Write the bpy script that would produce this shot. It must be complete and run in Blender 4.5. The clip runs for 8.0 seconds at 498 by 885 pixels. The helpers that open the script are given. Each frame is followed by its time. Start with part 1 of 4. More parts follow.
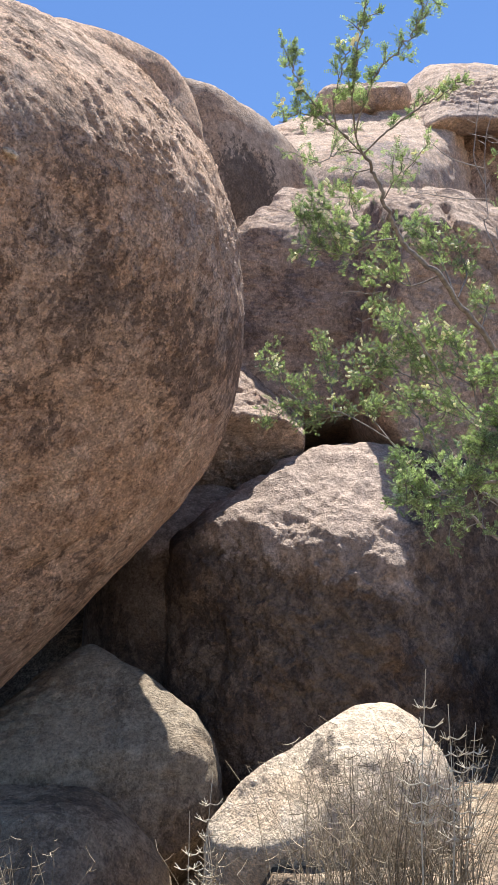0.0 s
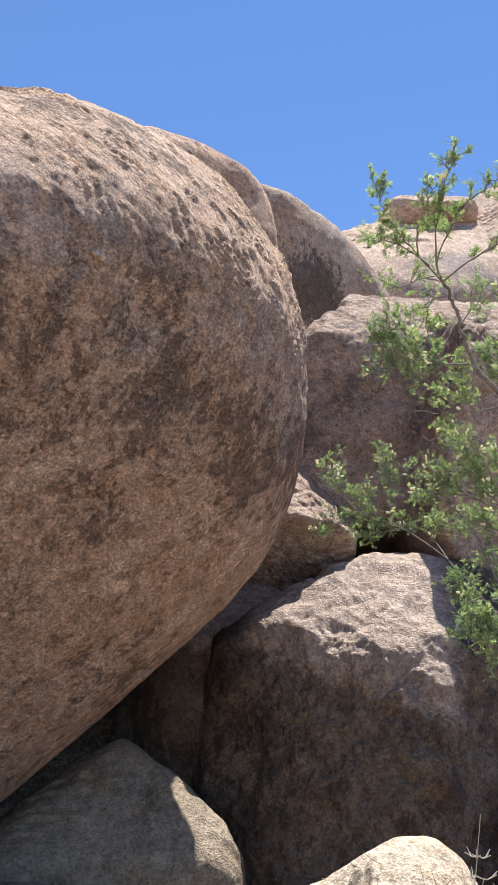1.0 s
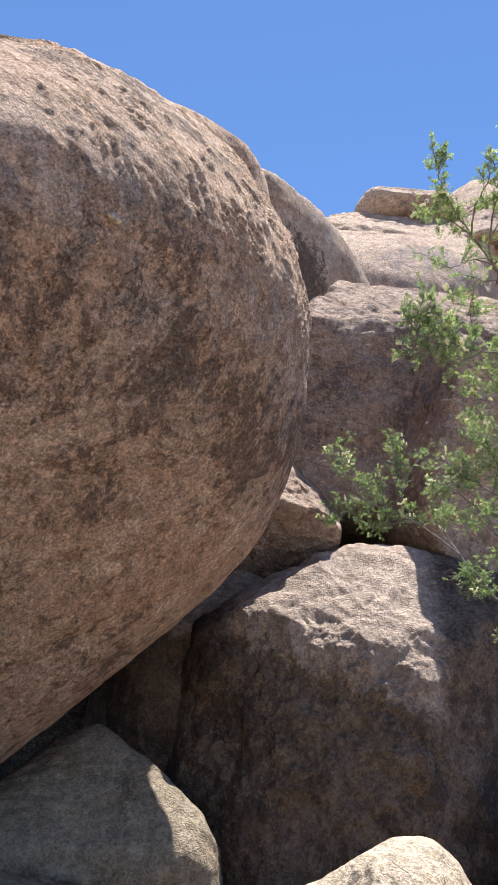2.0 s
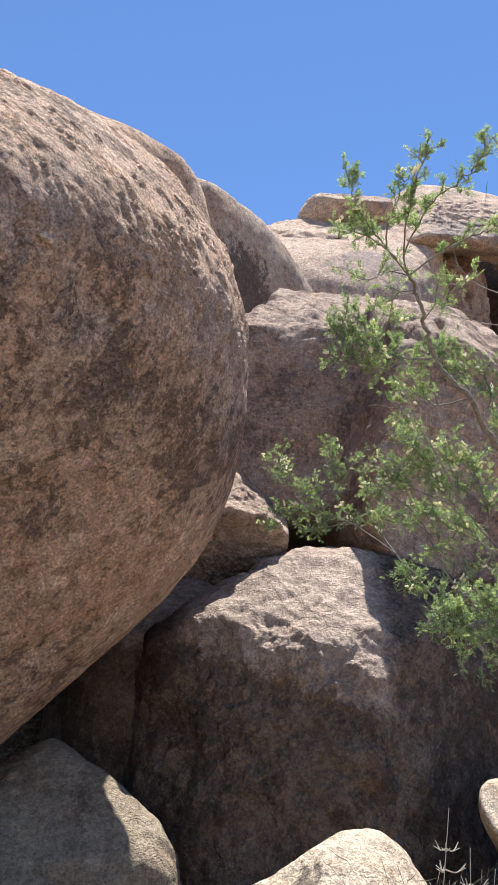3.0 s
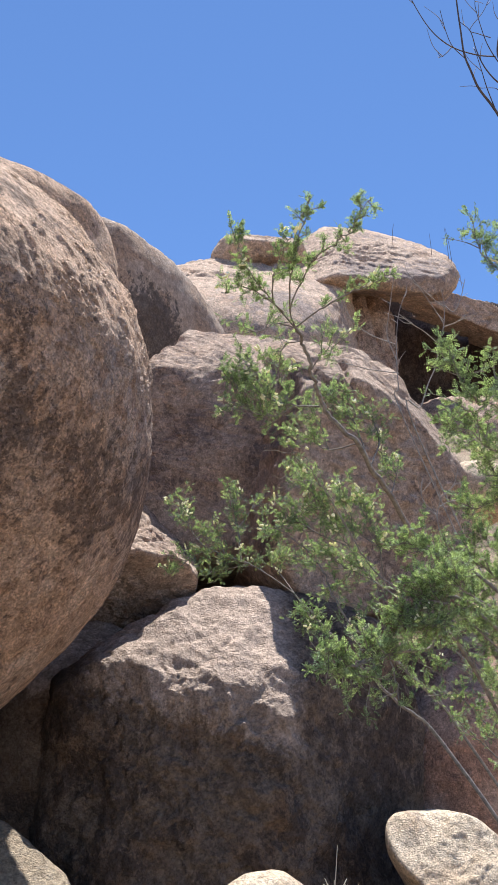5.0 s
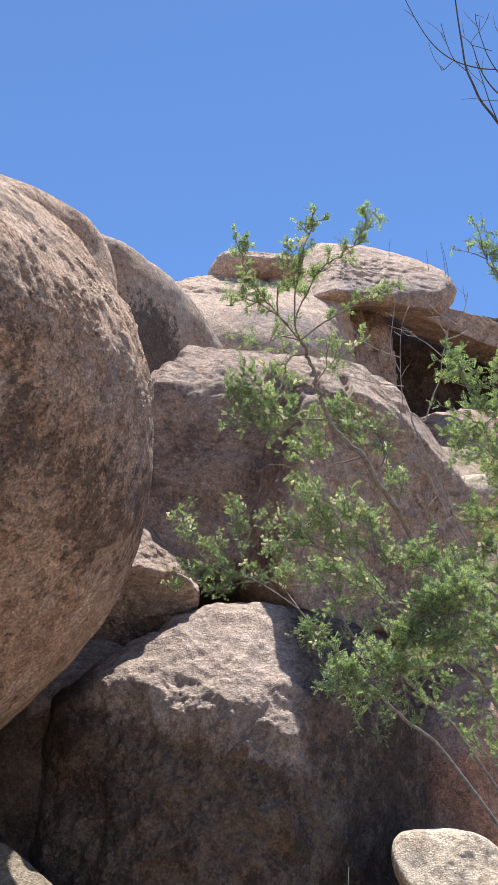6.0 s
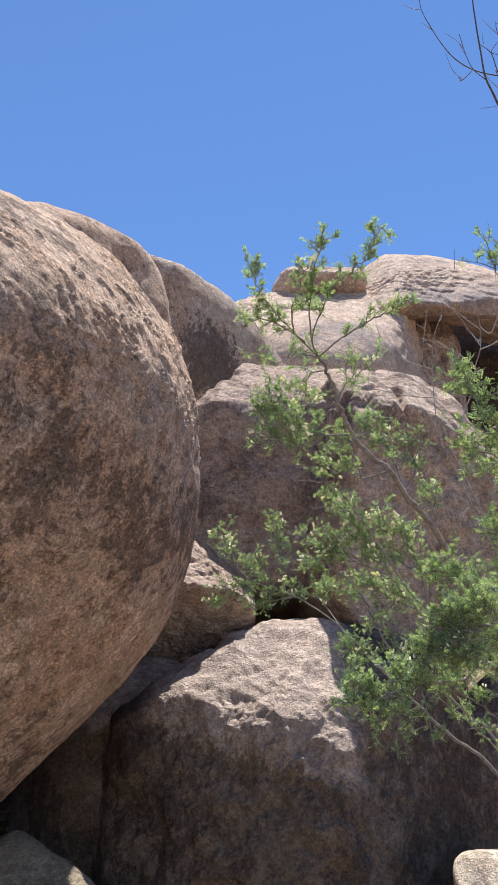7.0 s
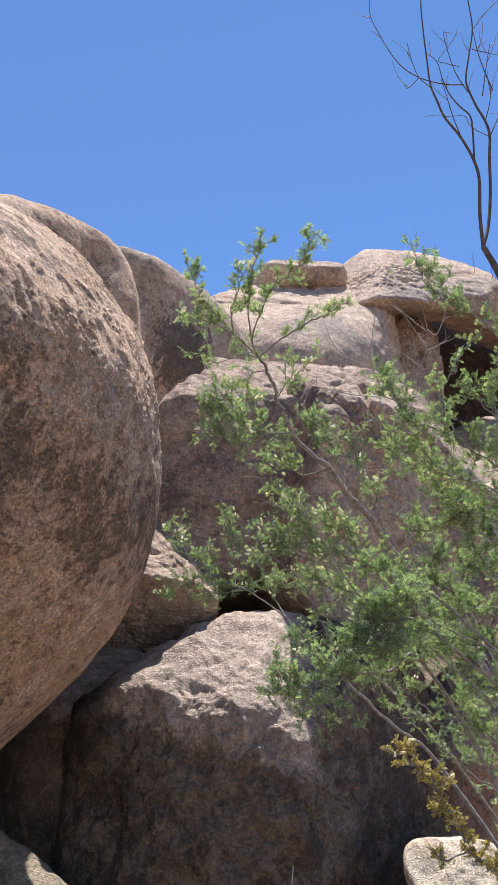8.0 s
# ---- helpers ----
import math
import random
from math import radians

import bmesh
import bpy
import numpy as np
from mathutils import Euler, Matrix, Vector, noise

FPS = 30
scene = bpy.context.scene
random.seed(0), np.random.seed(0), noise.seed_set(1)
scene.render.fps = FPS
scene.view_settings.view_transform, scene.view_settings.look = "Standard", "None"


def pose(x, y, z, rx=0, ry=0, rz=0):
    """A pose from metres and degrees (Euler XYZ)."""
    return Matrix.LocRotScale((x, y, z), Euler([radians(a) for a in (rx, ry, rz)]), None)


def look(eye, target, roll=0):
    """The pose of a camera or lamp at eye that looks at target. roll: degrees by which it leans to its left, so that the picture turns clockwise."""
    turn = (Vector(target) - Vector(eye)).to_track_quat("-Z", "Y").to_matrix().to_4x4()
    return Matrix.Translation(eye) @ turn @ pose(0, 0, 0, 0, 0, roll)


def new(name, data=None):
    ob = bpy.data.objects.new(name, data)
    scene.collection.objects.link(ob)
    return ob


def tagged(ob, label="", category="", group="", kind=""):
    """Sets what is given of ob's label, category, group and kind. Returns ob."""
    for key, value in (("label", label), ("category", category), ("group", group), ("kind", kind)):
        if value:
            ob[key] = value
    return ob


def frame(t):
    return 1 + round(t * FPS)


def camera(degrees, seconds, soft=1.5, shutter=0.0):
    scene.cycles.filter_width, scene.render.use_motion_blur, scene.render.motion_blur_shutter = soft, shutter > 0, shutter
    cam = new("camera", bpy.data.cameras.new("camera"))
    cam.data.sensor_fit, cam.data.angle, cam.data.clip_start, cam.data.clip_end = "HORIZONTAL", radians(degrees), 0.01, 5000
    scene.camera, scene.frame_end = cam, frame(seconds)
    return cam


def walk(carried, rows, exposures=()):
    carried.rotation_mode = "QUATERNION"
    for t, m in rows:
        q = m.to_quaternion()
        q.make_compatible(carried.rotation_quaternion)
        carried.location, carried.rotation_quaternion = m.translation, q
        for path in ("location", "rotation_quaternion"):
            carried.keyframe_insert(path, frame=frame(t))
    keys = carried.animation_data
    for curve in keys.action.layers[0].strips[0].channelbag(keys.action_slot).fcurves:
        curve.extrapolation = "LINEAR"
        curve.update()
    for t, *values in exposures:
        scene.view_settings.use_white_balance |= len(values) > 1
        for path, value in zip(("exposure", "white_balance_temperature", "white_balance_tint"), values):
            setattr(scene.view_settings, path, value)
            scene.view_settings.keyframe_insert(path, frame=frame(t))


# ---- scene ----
cam = camera(32.9, 8.0, 1.1)
METRES, EYE, TILT, LEAN, TURN = 2.5, 1.6, -20.0, 0.0, 0.0
ROWS = [
    (0.0, 0.0, 0.0, 0.0, 0.24, 32.06, 0.39),
    (0.5, 0.0097, -0.0462, 0.0086, 1.61, 36.81, -2.4),
    (1.0, -0.0399, -0.0282, 0.0344, 0.32, 38.21, -5.1),
    (2.5, -0.2331, 0.0918, 0.0884, -4.54, 37.27, -4.28),
    (3.0, -0.1532, 0.0127, 0.05, -4.78, 38.13, -2.0),
    (3.5, -0.0652, -0.0444, 0.0136, -5.27, 37.29, -0.85),
    (4.0, -0.0491, -0.0925, -0.0018, -6.55, 37.49, 0.35),
    (4.5, -0.0761, -0.0727, 0.0234, -8.51, 39.25, 1.39),
    (6.0, -0.1157, -0.0256, 0.0503, -8.51, 41.66, 2.43),
    (6.5, -0.0916, -0.0423, 0.0361, -6.2, 42.51, 1.98),
    (7.0, 0.0015, -0.0588, 0.0353, -3.68, 42.84, 0.34),
    (7.5, 0.0723, -0.0945, 0.0194, -3.68, 42.58, 0.57),
    (8.0, 0.0984, -0.1168, 0.0049, -4.98, 42.3, 0.62),
]
EXPOSURE = [(0.0, 1.34, 5760, 10), (1.0, 1.32, 5760, 10), (3.5, 1.28, 5760, 10), (4.5, 1.22, 5720, 10), (8.0, 1.22, 5680, 10)]
walk(cam, [(t, pose(0, 0, EYE, TILT, LEAN, TURN) @ pose(METRES * x, METRES * y, METRES * z, 90 + pitch, roll, yaw)) for t, x, y, z, yaw, pitch, roll in ROWS],
     EXPOSURE)

# ---- light ----
SUN_ELEVATION, SUN_AZIMUTH = 74.0, 20.0  # degrees; azimuth to the right of straight ahead
sun_dir = Vector((math.sin(radians(SUN_AZIMUTH)) * math.cos(radians(SUN_ELEVATION)),
                  math.cos(radians(SUN_AZIMUTH)) * math.cos(radians(SUN_ELEVATION)), math.sin(radians(SUN_ELEVATION))))
world = bpy.data.worlds.new("desert_sky")
scene.world = world
world.use_nodes = True
sky = world.node_tree.nodes.new("ShaderNodeTexSky")
sky.sky_type, sky.sun_disc = "NISHITA", False
sky.sun_elevation, sky.sun_rotation = radians(SUN_ELEVATION), radians(SUN_AZIMUTH)
sky.altitude, sky.air_density, sky.dust_density, sky.ozone_density = 1500.0, 1.0, 0.0, 5.0
background = world.node_tree.nodes["Background"]
background.inputs["Strength"].default_value = 0.075
world.node_tree.links.new(sky.outputs[0], background.inputs["Color"])
lamp = bpy.data.lights.new("sun", "SUN")
lamp.energy, lamp.angle, lamp.color = 4.5, radians(0.53), (1.0, 0.92, 0.8)
sun = new("sun", lamp)
sun.matrix_world = look(sun_dir * 80, (0, 0, 0))


# ---- numeric noise, for shaping rock and soil ----
def lattice(ix, iy, iz, seed):
    h = (ix * 374761393 + iy * 668265263 + iz * 2147483647 + seed * 1274126177) & 0xFFFFFFFF
    h = ((h ^ (h >> 13)) * 1274126177) & 0xFFFFFFFF
    h = ((h ^ (h >> 16)) * 2246822519) & 0xFFFFFFFF
    return ((h ^ (h >> 15)) & 0xFFFF) / 32767.5 - 1.0


def value_noise(p, seed=0):
    cell = np.floor(p).astype(np.int64)
    f = p - cell
    f = f * f * f * (f * (f * 6 - 15) + 10)
    total = np.zeros(len(p))
    for dx in (0, 1):
        wx = f[:, 0] if dx else 1 - f[:, 0]
        for dy in (0, 1):
            wy = f[:, 1] if dy else 1 - f[:, 1]
            for dz in (0, 1):
                wz = f[:, 2] if dz else 1 - f[:, 2]
                total += wx * wy * wz * lattice(cell[:, 0] + dx, cell[:, 1] + dy, cell[:, 2] + dz, seed)
    return total


def fbm(p, octaves=4, gain=0.5, seed=0):
    total, amp = np.zeros(len(p)), 1.0
    for o in range(octaves):
        total += amp * value_noise(p * 2.0 ** o + 17.3 * o, seed + o)
        amp *= gain
    return total


def smoothstep(a, b, x):
    s = np.clip((x - a) / (b - a), 0, 1)
    return s * s * (3 - 2 * s)


# ---- materials ----
def nodes_of(name):
    m = bpy.data.materials.new(name)
    m.use_nodes = True
    t = m.node_tree
    return m, t, t.nodes["Principled BSDF"]


def noise_node(t, vec, scale, detail=5.0, rough=0.55):
    n = t.nodes.new("ShaderNodeTexNoise")
    n.inputs["Scale"].default_value, n.inputs["Detail"].default_value, n.inputs["Roughness"].default_value = scale, detail, rough
    t.links.new(vec, n.inputs["Vector"])
    return n.outputs["Fac"]


def ramp(t, fac, lo, hi, a=0.0, b=1.0):
    n = t.nodes.new("ShaderNodeMapRange")
    n.interpolation_type = "SMOOTHSTEP"
    for key, v in (("From Min", lo), ("From Max", hi), ("To Min", a), ("To Max", b)):
        n.inputs[key].default_value = v
    t.links.new(fac, n.inputs["Value"])
    return n.outputs["Result"]


def mix(t, fac, a, b, blend="MIX"):
    n = t.nodes.new("ShaderNodeMix")
    n.data_type, n.blend_type = "RGBA", blend
    for key, v in ((0, fac), (6, a), (7, b)):
        if isinstance(v, (int, float)):
            n.inputs[key].default_value = v
        elif isinstance(v, tuple):
            n.inputs[key].default_value = (*v, 1)
        else:
            t.links.new(v, n.inputs[key])
    return n.outputs[2]


def math_node(t, op, a, b):
    n = t.nodes.new("ShaderNodeMath")
    n.operation = op
    for k, v in ((0, a), (1, b)):
        if isinstance(v, (int, float)):
            n.inputs[k].default_value = v
        else:
            t.links.new(v, n.inputs[k])
    return n.outputs[0]


def mapped(t, vec, scale=(1, 1, 1), turn=(0, 0, 0)):
    n = t.nodes.new("ShaderNodeMapping")
    n.inputs["Scale"].default_value, n.inputs["Rotation"].default_value = scale, [radians(a) for a in turn]
    t.links.new(vec, n.inputs["Vector"])
    return n.outputs[0]


def rock(name, pale, warm, varnish, cover=0.5, warmth=0.5, grain=1.0, size=1.0, relief=1.0, crown=None, stain=None, belt=None, sheets=None):
    """Weathered granite: a pale and a warm tone, patches of dark varnish with streaks, grey lichen, coarse crystals,
    fine relief.
    crown: height, cross slope and colour of a block's top, paler part by breakage, part by painted-in sunlight. stain:
    a place and the radius of a near-black patch, such as a water streak.
    belt: heights between which the varnish is thickest, warm rock below it; grey above, part weathering, part painted
    shade. sheets: the way along which the flakes run."""
    m, t, shader = nodes_of(name)
    plain_vec = t.nodes.new("ShaderNodeTexCoord").outputs["Object"]
    swirl = t.nodes.new("ShaderNodeTexNoise")
    swirl.inputs["Scale"].default_value, swirl.inputs["Detail"].default_value = 2.6 / size, 4.0
    t.links.new(plain_vec, swirl.inputs["Vector"])
    shift = t.nodes.new("ShaderNodeVectorMath")
    shift.operation = "MULTIPLY_ADD"
    t.links.new(swirl.outputs["Color"], shift.inputs[0])
    shift.inputs[1].default_value = (0.3 * size,) * 3
    t.links.new(plain_vec, shift.inputs[2])
    vec = shift.outputs[0]
    grit = size ** 0.75
    broad = noise_node(t, vec, 0.5 / size, 4, 0.6)
    patch = noise_node(t, vec, 1.3 / size, 10, 0.66)
    blotch = noise_node(t, mapped(t, vec, (1.2, 1.2, 0.85), (0, 18, 0)), 7.5 / size, 10, 0.78)
    streak = noise_node(t, mapped(t, vec, (2.0, 2.0, 0.7)), 1.2 / size, 8, 0.7)
    fine = noise_node(t, plain_vec, 9.0 / grit, 9, 0.75)
    pebbly = noise_node(t, plain_vec, 26.0 / grit, 6, 0.7)
    crystal = t.nodes.new("ShaderNodeTexVoronoi")
    crystal.inputs["Scale"].default_value = 52.0 / grit
    t.links.new(plain_vec, crystal.inputs["Vector"])
    mica = t.nodes.new("ShaderNodeTexVoronoi")
    mica.inputs["Scale"].default_value = 85.0 / grit
    t.links.new(plain_vec, mica.inputs["Vector"])
    colour = mix(t, ramp(t, patch, 0.56 - 0.2 * warmth, 0.70 - 0.2 * warmth), pale, warm)
    rust = noise_node(t, vec, 1.9 / size, 9, 0.7)
    colour = mix(t, ramp(t, rust, 0.5, 0.66, 0.0, 0.55 * warmth), colour, tuple(a * b for a, b in zip(warm, (1.05, 0.88, 0.7))))
    lichen = noise_node(t, vec, 3.6 / size, 10, 0.78)
    colour = mix(t, ramp(t, lichen, 0.56, 0.62, 0.0, 0.3), colour, tuple(0.5 * sum(pale) / 3 + 0.4 * a for a in pale))
    spread = math_node(t, "ADD", math_node(t, "MULTIPLY", math_node(t, "SUBTRACT", patch, 0.5), 0.7), math_node(t, "MULTIPLY", math_node(t, "SUBTRACT", broad, 0.5), 0.75))
    spread = math_node(t, "ADD", spread, math_node(t, "MULTIPLY", math_node(t, "SUBTRACT", streak, 0.5), 0.3))
    mask = math_node(t, "ADD", math_node(t, "ADD", blotch, spread), math_node(t, "MULTIPLY", math_node(t, "SUBTRACT", fine, 0.5), 0.3))
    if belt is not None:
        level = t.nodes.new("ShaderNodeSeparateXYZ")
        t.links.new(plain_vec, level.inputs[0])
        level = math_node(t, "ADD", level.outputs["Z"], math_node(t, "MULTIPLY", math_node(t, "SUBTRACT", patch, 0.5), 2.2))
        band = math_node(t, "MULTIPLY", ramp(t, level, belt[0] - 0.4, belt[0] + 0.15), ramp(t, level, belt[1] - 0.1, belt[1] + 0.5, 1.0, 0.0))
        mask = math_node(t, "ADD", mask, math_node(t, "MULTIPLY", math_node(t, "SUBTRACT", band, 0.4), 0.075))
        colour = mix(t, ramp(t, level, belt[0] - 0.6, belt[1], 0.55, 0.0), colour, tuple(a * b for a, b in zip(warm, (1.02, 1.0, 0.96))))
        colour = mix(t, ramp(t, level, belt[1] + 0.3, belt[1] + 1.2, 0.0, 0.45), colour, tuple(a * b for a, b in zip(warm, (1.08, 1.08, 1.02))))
        # grey patches: part weathering, part the flank's cool shade put into colour
        weathered_shade = noise_node(t, mapped(t, vec, (2.0, 2.0, 0.7)), 1.5 / size, 9, 0.7)
        weathered_shade = math_node(t, "ADD", weathered_shade, math_node(t, "MULTIPLY", math_node(t, "SUBTRACT", fine, 0.5), 0.3))
        weathered_shade = math_node(t, "MULTIPLY", ramp(t, weathered_shade, 0.5, 0.62, 0.0, 0.6), math_node(t, "MULTIPLY", ramp(t, level, belt[0] - 0.1, belt[1]), ramp(t, level, belt[1] + 0.5, belt[1] + 1.2, 1.0, 0.15)))
        colour = mix(t, weathered_shade, colour, (0.27, 0.235, 0.22))
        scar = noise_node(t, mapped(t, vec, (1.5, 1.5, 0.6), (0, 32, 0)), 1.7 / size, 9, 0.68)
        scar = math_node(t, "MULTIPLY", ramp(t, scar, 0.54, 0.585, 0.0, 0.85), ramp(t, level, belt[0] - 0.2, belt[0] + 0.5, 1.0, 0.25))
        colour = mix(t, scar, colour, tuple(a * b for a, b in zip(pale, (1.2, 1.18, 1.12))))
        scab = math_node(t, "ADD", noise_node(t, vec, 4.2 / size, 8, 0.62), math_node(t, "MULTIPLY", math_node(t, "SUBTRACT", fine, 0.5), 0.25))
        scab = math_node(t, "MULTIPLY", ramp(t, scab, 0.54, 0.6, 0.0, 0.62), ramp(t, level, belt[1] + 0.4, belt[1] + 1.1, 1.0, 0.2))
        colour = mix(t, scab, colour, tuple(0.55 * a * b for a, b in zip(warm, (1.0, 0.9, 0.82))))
    edge = 0.63 - 0.30 * cover
    colour = mix(t, ramp(t, mask, edge - 0.12, edge + 0.01, 0.0, 0.12 if belt else 0.24), colour, varnish)
    colour = mix(t, ramp(t, mask, edge, edge + 0.045, 0.0, 0.66 if belt else 0.7), colour, varnish)
    # pale top: part broken rock, part sunlight put into the colour
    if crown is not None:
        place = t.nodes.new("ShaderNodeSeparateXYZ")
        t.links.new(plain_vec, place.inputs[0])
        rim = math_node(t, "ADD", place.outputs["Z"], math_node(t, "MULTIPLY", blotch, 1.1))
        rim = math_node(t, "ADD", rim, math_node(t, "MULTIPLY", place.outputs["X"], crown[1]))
        # side limits stop the pale where the top lies in cast shade
        lit_span = ramp(t, math_node(t, "ADD", place.outputs["X"], math_node(t, "MULTIPLY", blotch, 0.5)), 1.05, 1.4, 1.0, 0.0)
        lit_span = math_node(t, "MULTIPLY", lit_span, ramp(t, math_node(t, "ADD", place.outputs["X"], math_node(t, "MULTIPLY", blotch, 0.4)), -1.5, -1.1))
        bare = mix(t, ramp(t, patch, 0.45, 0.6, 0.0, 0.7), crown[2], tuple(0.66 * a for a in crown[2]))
        colour = mix(t, math_node(t, "MULTIPLY", lit_span, ramp(t, rim, crown[0] + 0.42, crown[0] + 0.7)), colour, bare)
    if stain is not None:
        gap = t.nodes.new("ShaderNodeVectorMath")
        gap.operation = "DISTANCE"
        t.links.new(vec, gap.inputs[0])
        gap.inputs[1].default_value = stain[:3]
        spot = math_node(t, "ADD", gap.outputs["Value"], math_node(t, "ADD", math_node(t, "MULTIPLY", fine, 0.5), math_node(t, "MULTIPLY", math_node(t, "SUBTRACT", blotch, 0.5), 4.0 * stain[3])))
        colour = mix(t, ramp(t, spot, stain[3] + 0.18, stain[3] + 0.34, 0.78, 0.0), colour, (0.07, 0.06, 0.055))
    tone = ramp(t, fine, 0.34, 0.66, 0.82, 1.16) if belt else ramp(t, fine, 0.34, 0.66, 0.72, 1.25)
    tone = math_node(t, "MULTIPLY", tone, ramp(t, crystal.outputs["Color"], 0.1, 0.9, 1 - 0.42 * grain, 1 + 0.36 * grain))
    tone = math_node(t, "MULTIPLY", tone, ramp(t, mica.outputs["Color"], 0.16, 0.32, 1 - 0.55 * grain, 1.0))
    tone = math_node(t, "MULTIPLY", tone, ramp(t, pebbly, 0.34, 0.6, 0.84, 1.18))
    lift = t.nodes.new("ShaderNodeVectorMath")
    lift.operation = "SCALE"
    t.links.new(colour, lift.inputs[0])
    t.links.new(tone, lift.inputs["Scale"])
    t.links.new(lift.outputs[0], shader.inputs["Base Color"])
    shader.inputs["Roughness"].default_value = 0.93
    shader.inputs["Specular IOR Level"].default_value = 0.15
    height = math_node(t, "ADD", math_node(t, "MULTIPLY", fine, 0.85), math_node(t, "MULTIPLY", pebbly, 0.42))
    height = math_node(t, "ADD", height, math_node(t, "MULTIPLY", crystal.outputs["Distance"], -0.22))
    if sheets is not None:
        along = t.nodes.new("ShaderNodeVectorMath")
        along.operation = "DOT_PRODUCT"
        t.links.new(plain_vec, along.inputs[0])
        run = Vector(sheets).normalized()
        along.inputs[1].default_value = run
        back = t.nodes.new("ShaderNodeVectorMath")
        back.operation = "SCALE"
        back.inputs[0].default_value = run * -0.8
        t.links.new(along.outputs["Value"], back.inputs["Scale"])
        squeezed = t.nodes.new("ShaderNodeVectorMath")
        t.links.new(plain_vec, squeezed.inputs[0])
        t.links.new(back.outputs[0], squeezed.inputs[1])
        flake = noise_node(t, squeezed.outputs[0], 7.0 / size, 8, 0.65)
        height = math_node(t, "ADD", height, ramp(t, flake, 0.46, 0.54, 0.0, 0.35))
        height = math_node(t, "ADD", height, ramp(t, flake, 0.57, 0.63, 0.0, 0.3))
    bump = t.nodes.new("ShaderNodeBump")
    bump.inputs["Strength"].default_value, bump.inputs["Distance"].default_value = 1.0, 0.055 * relief * grit
    t.links.new(height, bump.inputs["Height"])
    t.links.new(bump.outputs[0], shader.inputs["Normal"])
    return m


def plain(name, colour, second, scale=20.0, rough=0.7, relief=0.0, through_light=0.0):
    m, t, shader = nodes_of(name)
    vec = t.nodes.new("ShaderNodeTexCoord").outputs["Object"]
    n = noise_node(t, vec, scale, 5, 0.6)
    base = mix(t, ramp(t, n, 0.3, 0.7), colour, second)
    if through_light:
        single = t.nodes.new("ShaderNodeNewGeometry").outputs["Random Per Island"]
        shade = t.nodes.new("ShaderNodeVectorMath")
        shade.operation = "SCALE"
        t.links.new(base, shade.inputs[0])
        t.links.new(ramp(t, single, 0.0, 1.0, 0.55, 1.5), shade.inputs["Scale"])
        base = shade.outputs[0]
    t.links.new(base, shader.inputs["Base Color"])
    shader.inputs["Roughness"].default_value = rough
    shader.inputs["Specular IOR Level"].default_value = 0.2
    if relief:
        bump = t.nodes.new("ShaderNodeBump")
        bump.inputs["Strength"].default_value, bump.inputs["Distance"].default_value = 0.6, relief
        t.links.new(noise_node(t, vec, scale * 4, 5, 0.6), bump.inputs["Height"])
        t.links.new(bump.outputs[0], shader.inputs["Normal"])
    if through_light:
        leafy = t.nodes.new("ShaderNodeBsdfTranslucent")
        t.links.new(mix(t, 1.0, base, (1.08, 1.15, 0.62), "MULTIPLY"), leafy.inputs["Color"])
        blend = t.nodes.new("ShaderNodeMixShader")
        blend.inputs[0].default_value = through_light
        t.links.new(shader.outputs[0], blend.inputs[1])
        t.links.new(leafy.outputs[0], blend.inputs[2])
        t.links.new(blend.outputs[0], t.nodes["Material Output"].inputs["Surface"])
    return m


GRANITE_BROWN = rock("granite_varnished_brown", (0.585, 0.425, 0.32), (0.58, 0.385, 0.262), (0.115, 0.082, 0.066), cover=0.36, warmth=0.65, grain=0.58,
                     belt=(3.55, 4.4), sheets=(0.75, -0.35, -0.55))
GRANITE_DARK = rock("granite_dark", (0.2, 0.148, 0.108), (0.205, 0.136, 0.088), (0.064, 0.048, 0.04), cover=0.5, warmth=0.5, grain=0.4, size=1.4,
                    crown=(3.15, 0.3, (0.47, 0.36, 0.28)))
GRANITE_PINK = rock("granite_pink", (0.5, 0.372, 0.28), (0.47, 0.33, 0.237), (0.18, 0.135, 0.115), cover=0.24, warmth=0.5, grain=0.5, sheets=(1.0, -0.3, -0.2))
GRANITE_STAINED = rock("granite_stained", (0.43, 0.33, 0.255), (0.44, 0.305, 0.21), (0.16, 0.125, 0.11), cover=0.2, warmth=0.5, size=1.5, grain=0.45,
                       stain=(4.4, -3.2, 6.3, 1.0))
# near-black spot high on the front
GRANITE_FORE = rock("granite_cream", (0.64, 0.515, 0.375), (0.62, 0.47, 0.32), (0.4, 0.32, 0.25), cover=0.03, warmth=0.4, grain=0.45,
                    stain=(-0.12, -0.85, 1.77, 0.2))
GRANITE_PALE = rock("granite_pale", (0.64, 0.515, 0.375), (0.62, 0.47, 0.32), (0.4, 0.32, 0.25), cover=0.03, warmth=0.4, grain=0.45)
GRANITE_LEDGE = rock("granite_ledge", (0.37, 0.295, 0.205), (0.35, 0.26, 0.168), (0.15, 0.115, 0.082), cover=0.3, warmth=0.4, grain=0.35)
GRANITE_FAR = rock("granite_far", (0.56, 0.41, 0.3), (0.51, 0.345, 0.235), (0.27, 0.22, 0.2), cover=0.22, warmth=0.45, size=4.0, grain=0.6)
# near-black tones stand in for the deep shade inside the cave
GRANITE_CAVE_SHADE = rock("granite_cave_shade", (0.12, 0.09, 0.075), (0.13, 0.085, 0.065), (0.04, 0.032, 0.03), cover=0.6, warmth=0.4, size=3.0)
GRANITE_CAVE = rock("granite_cave", (0.45, 0.33, 0.25), (0.45, 0.29, 0.2), (0.12, 0.085, 0.07), cover=0.3, warmth=0.5, size=3.0)
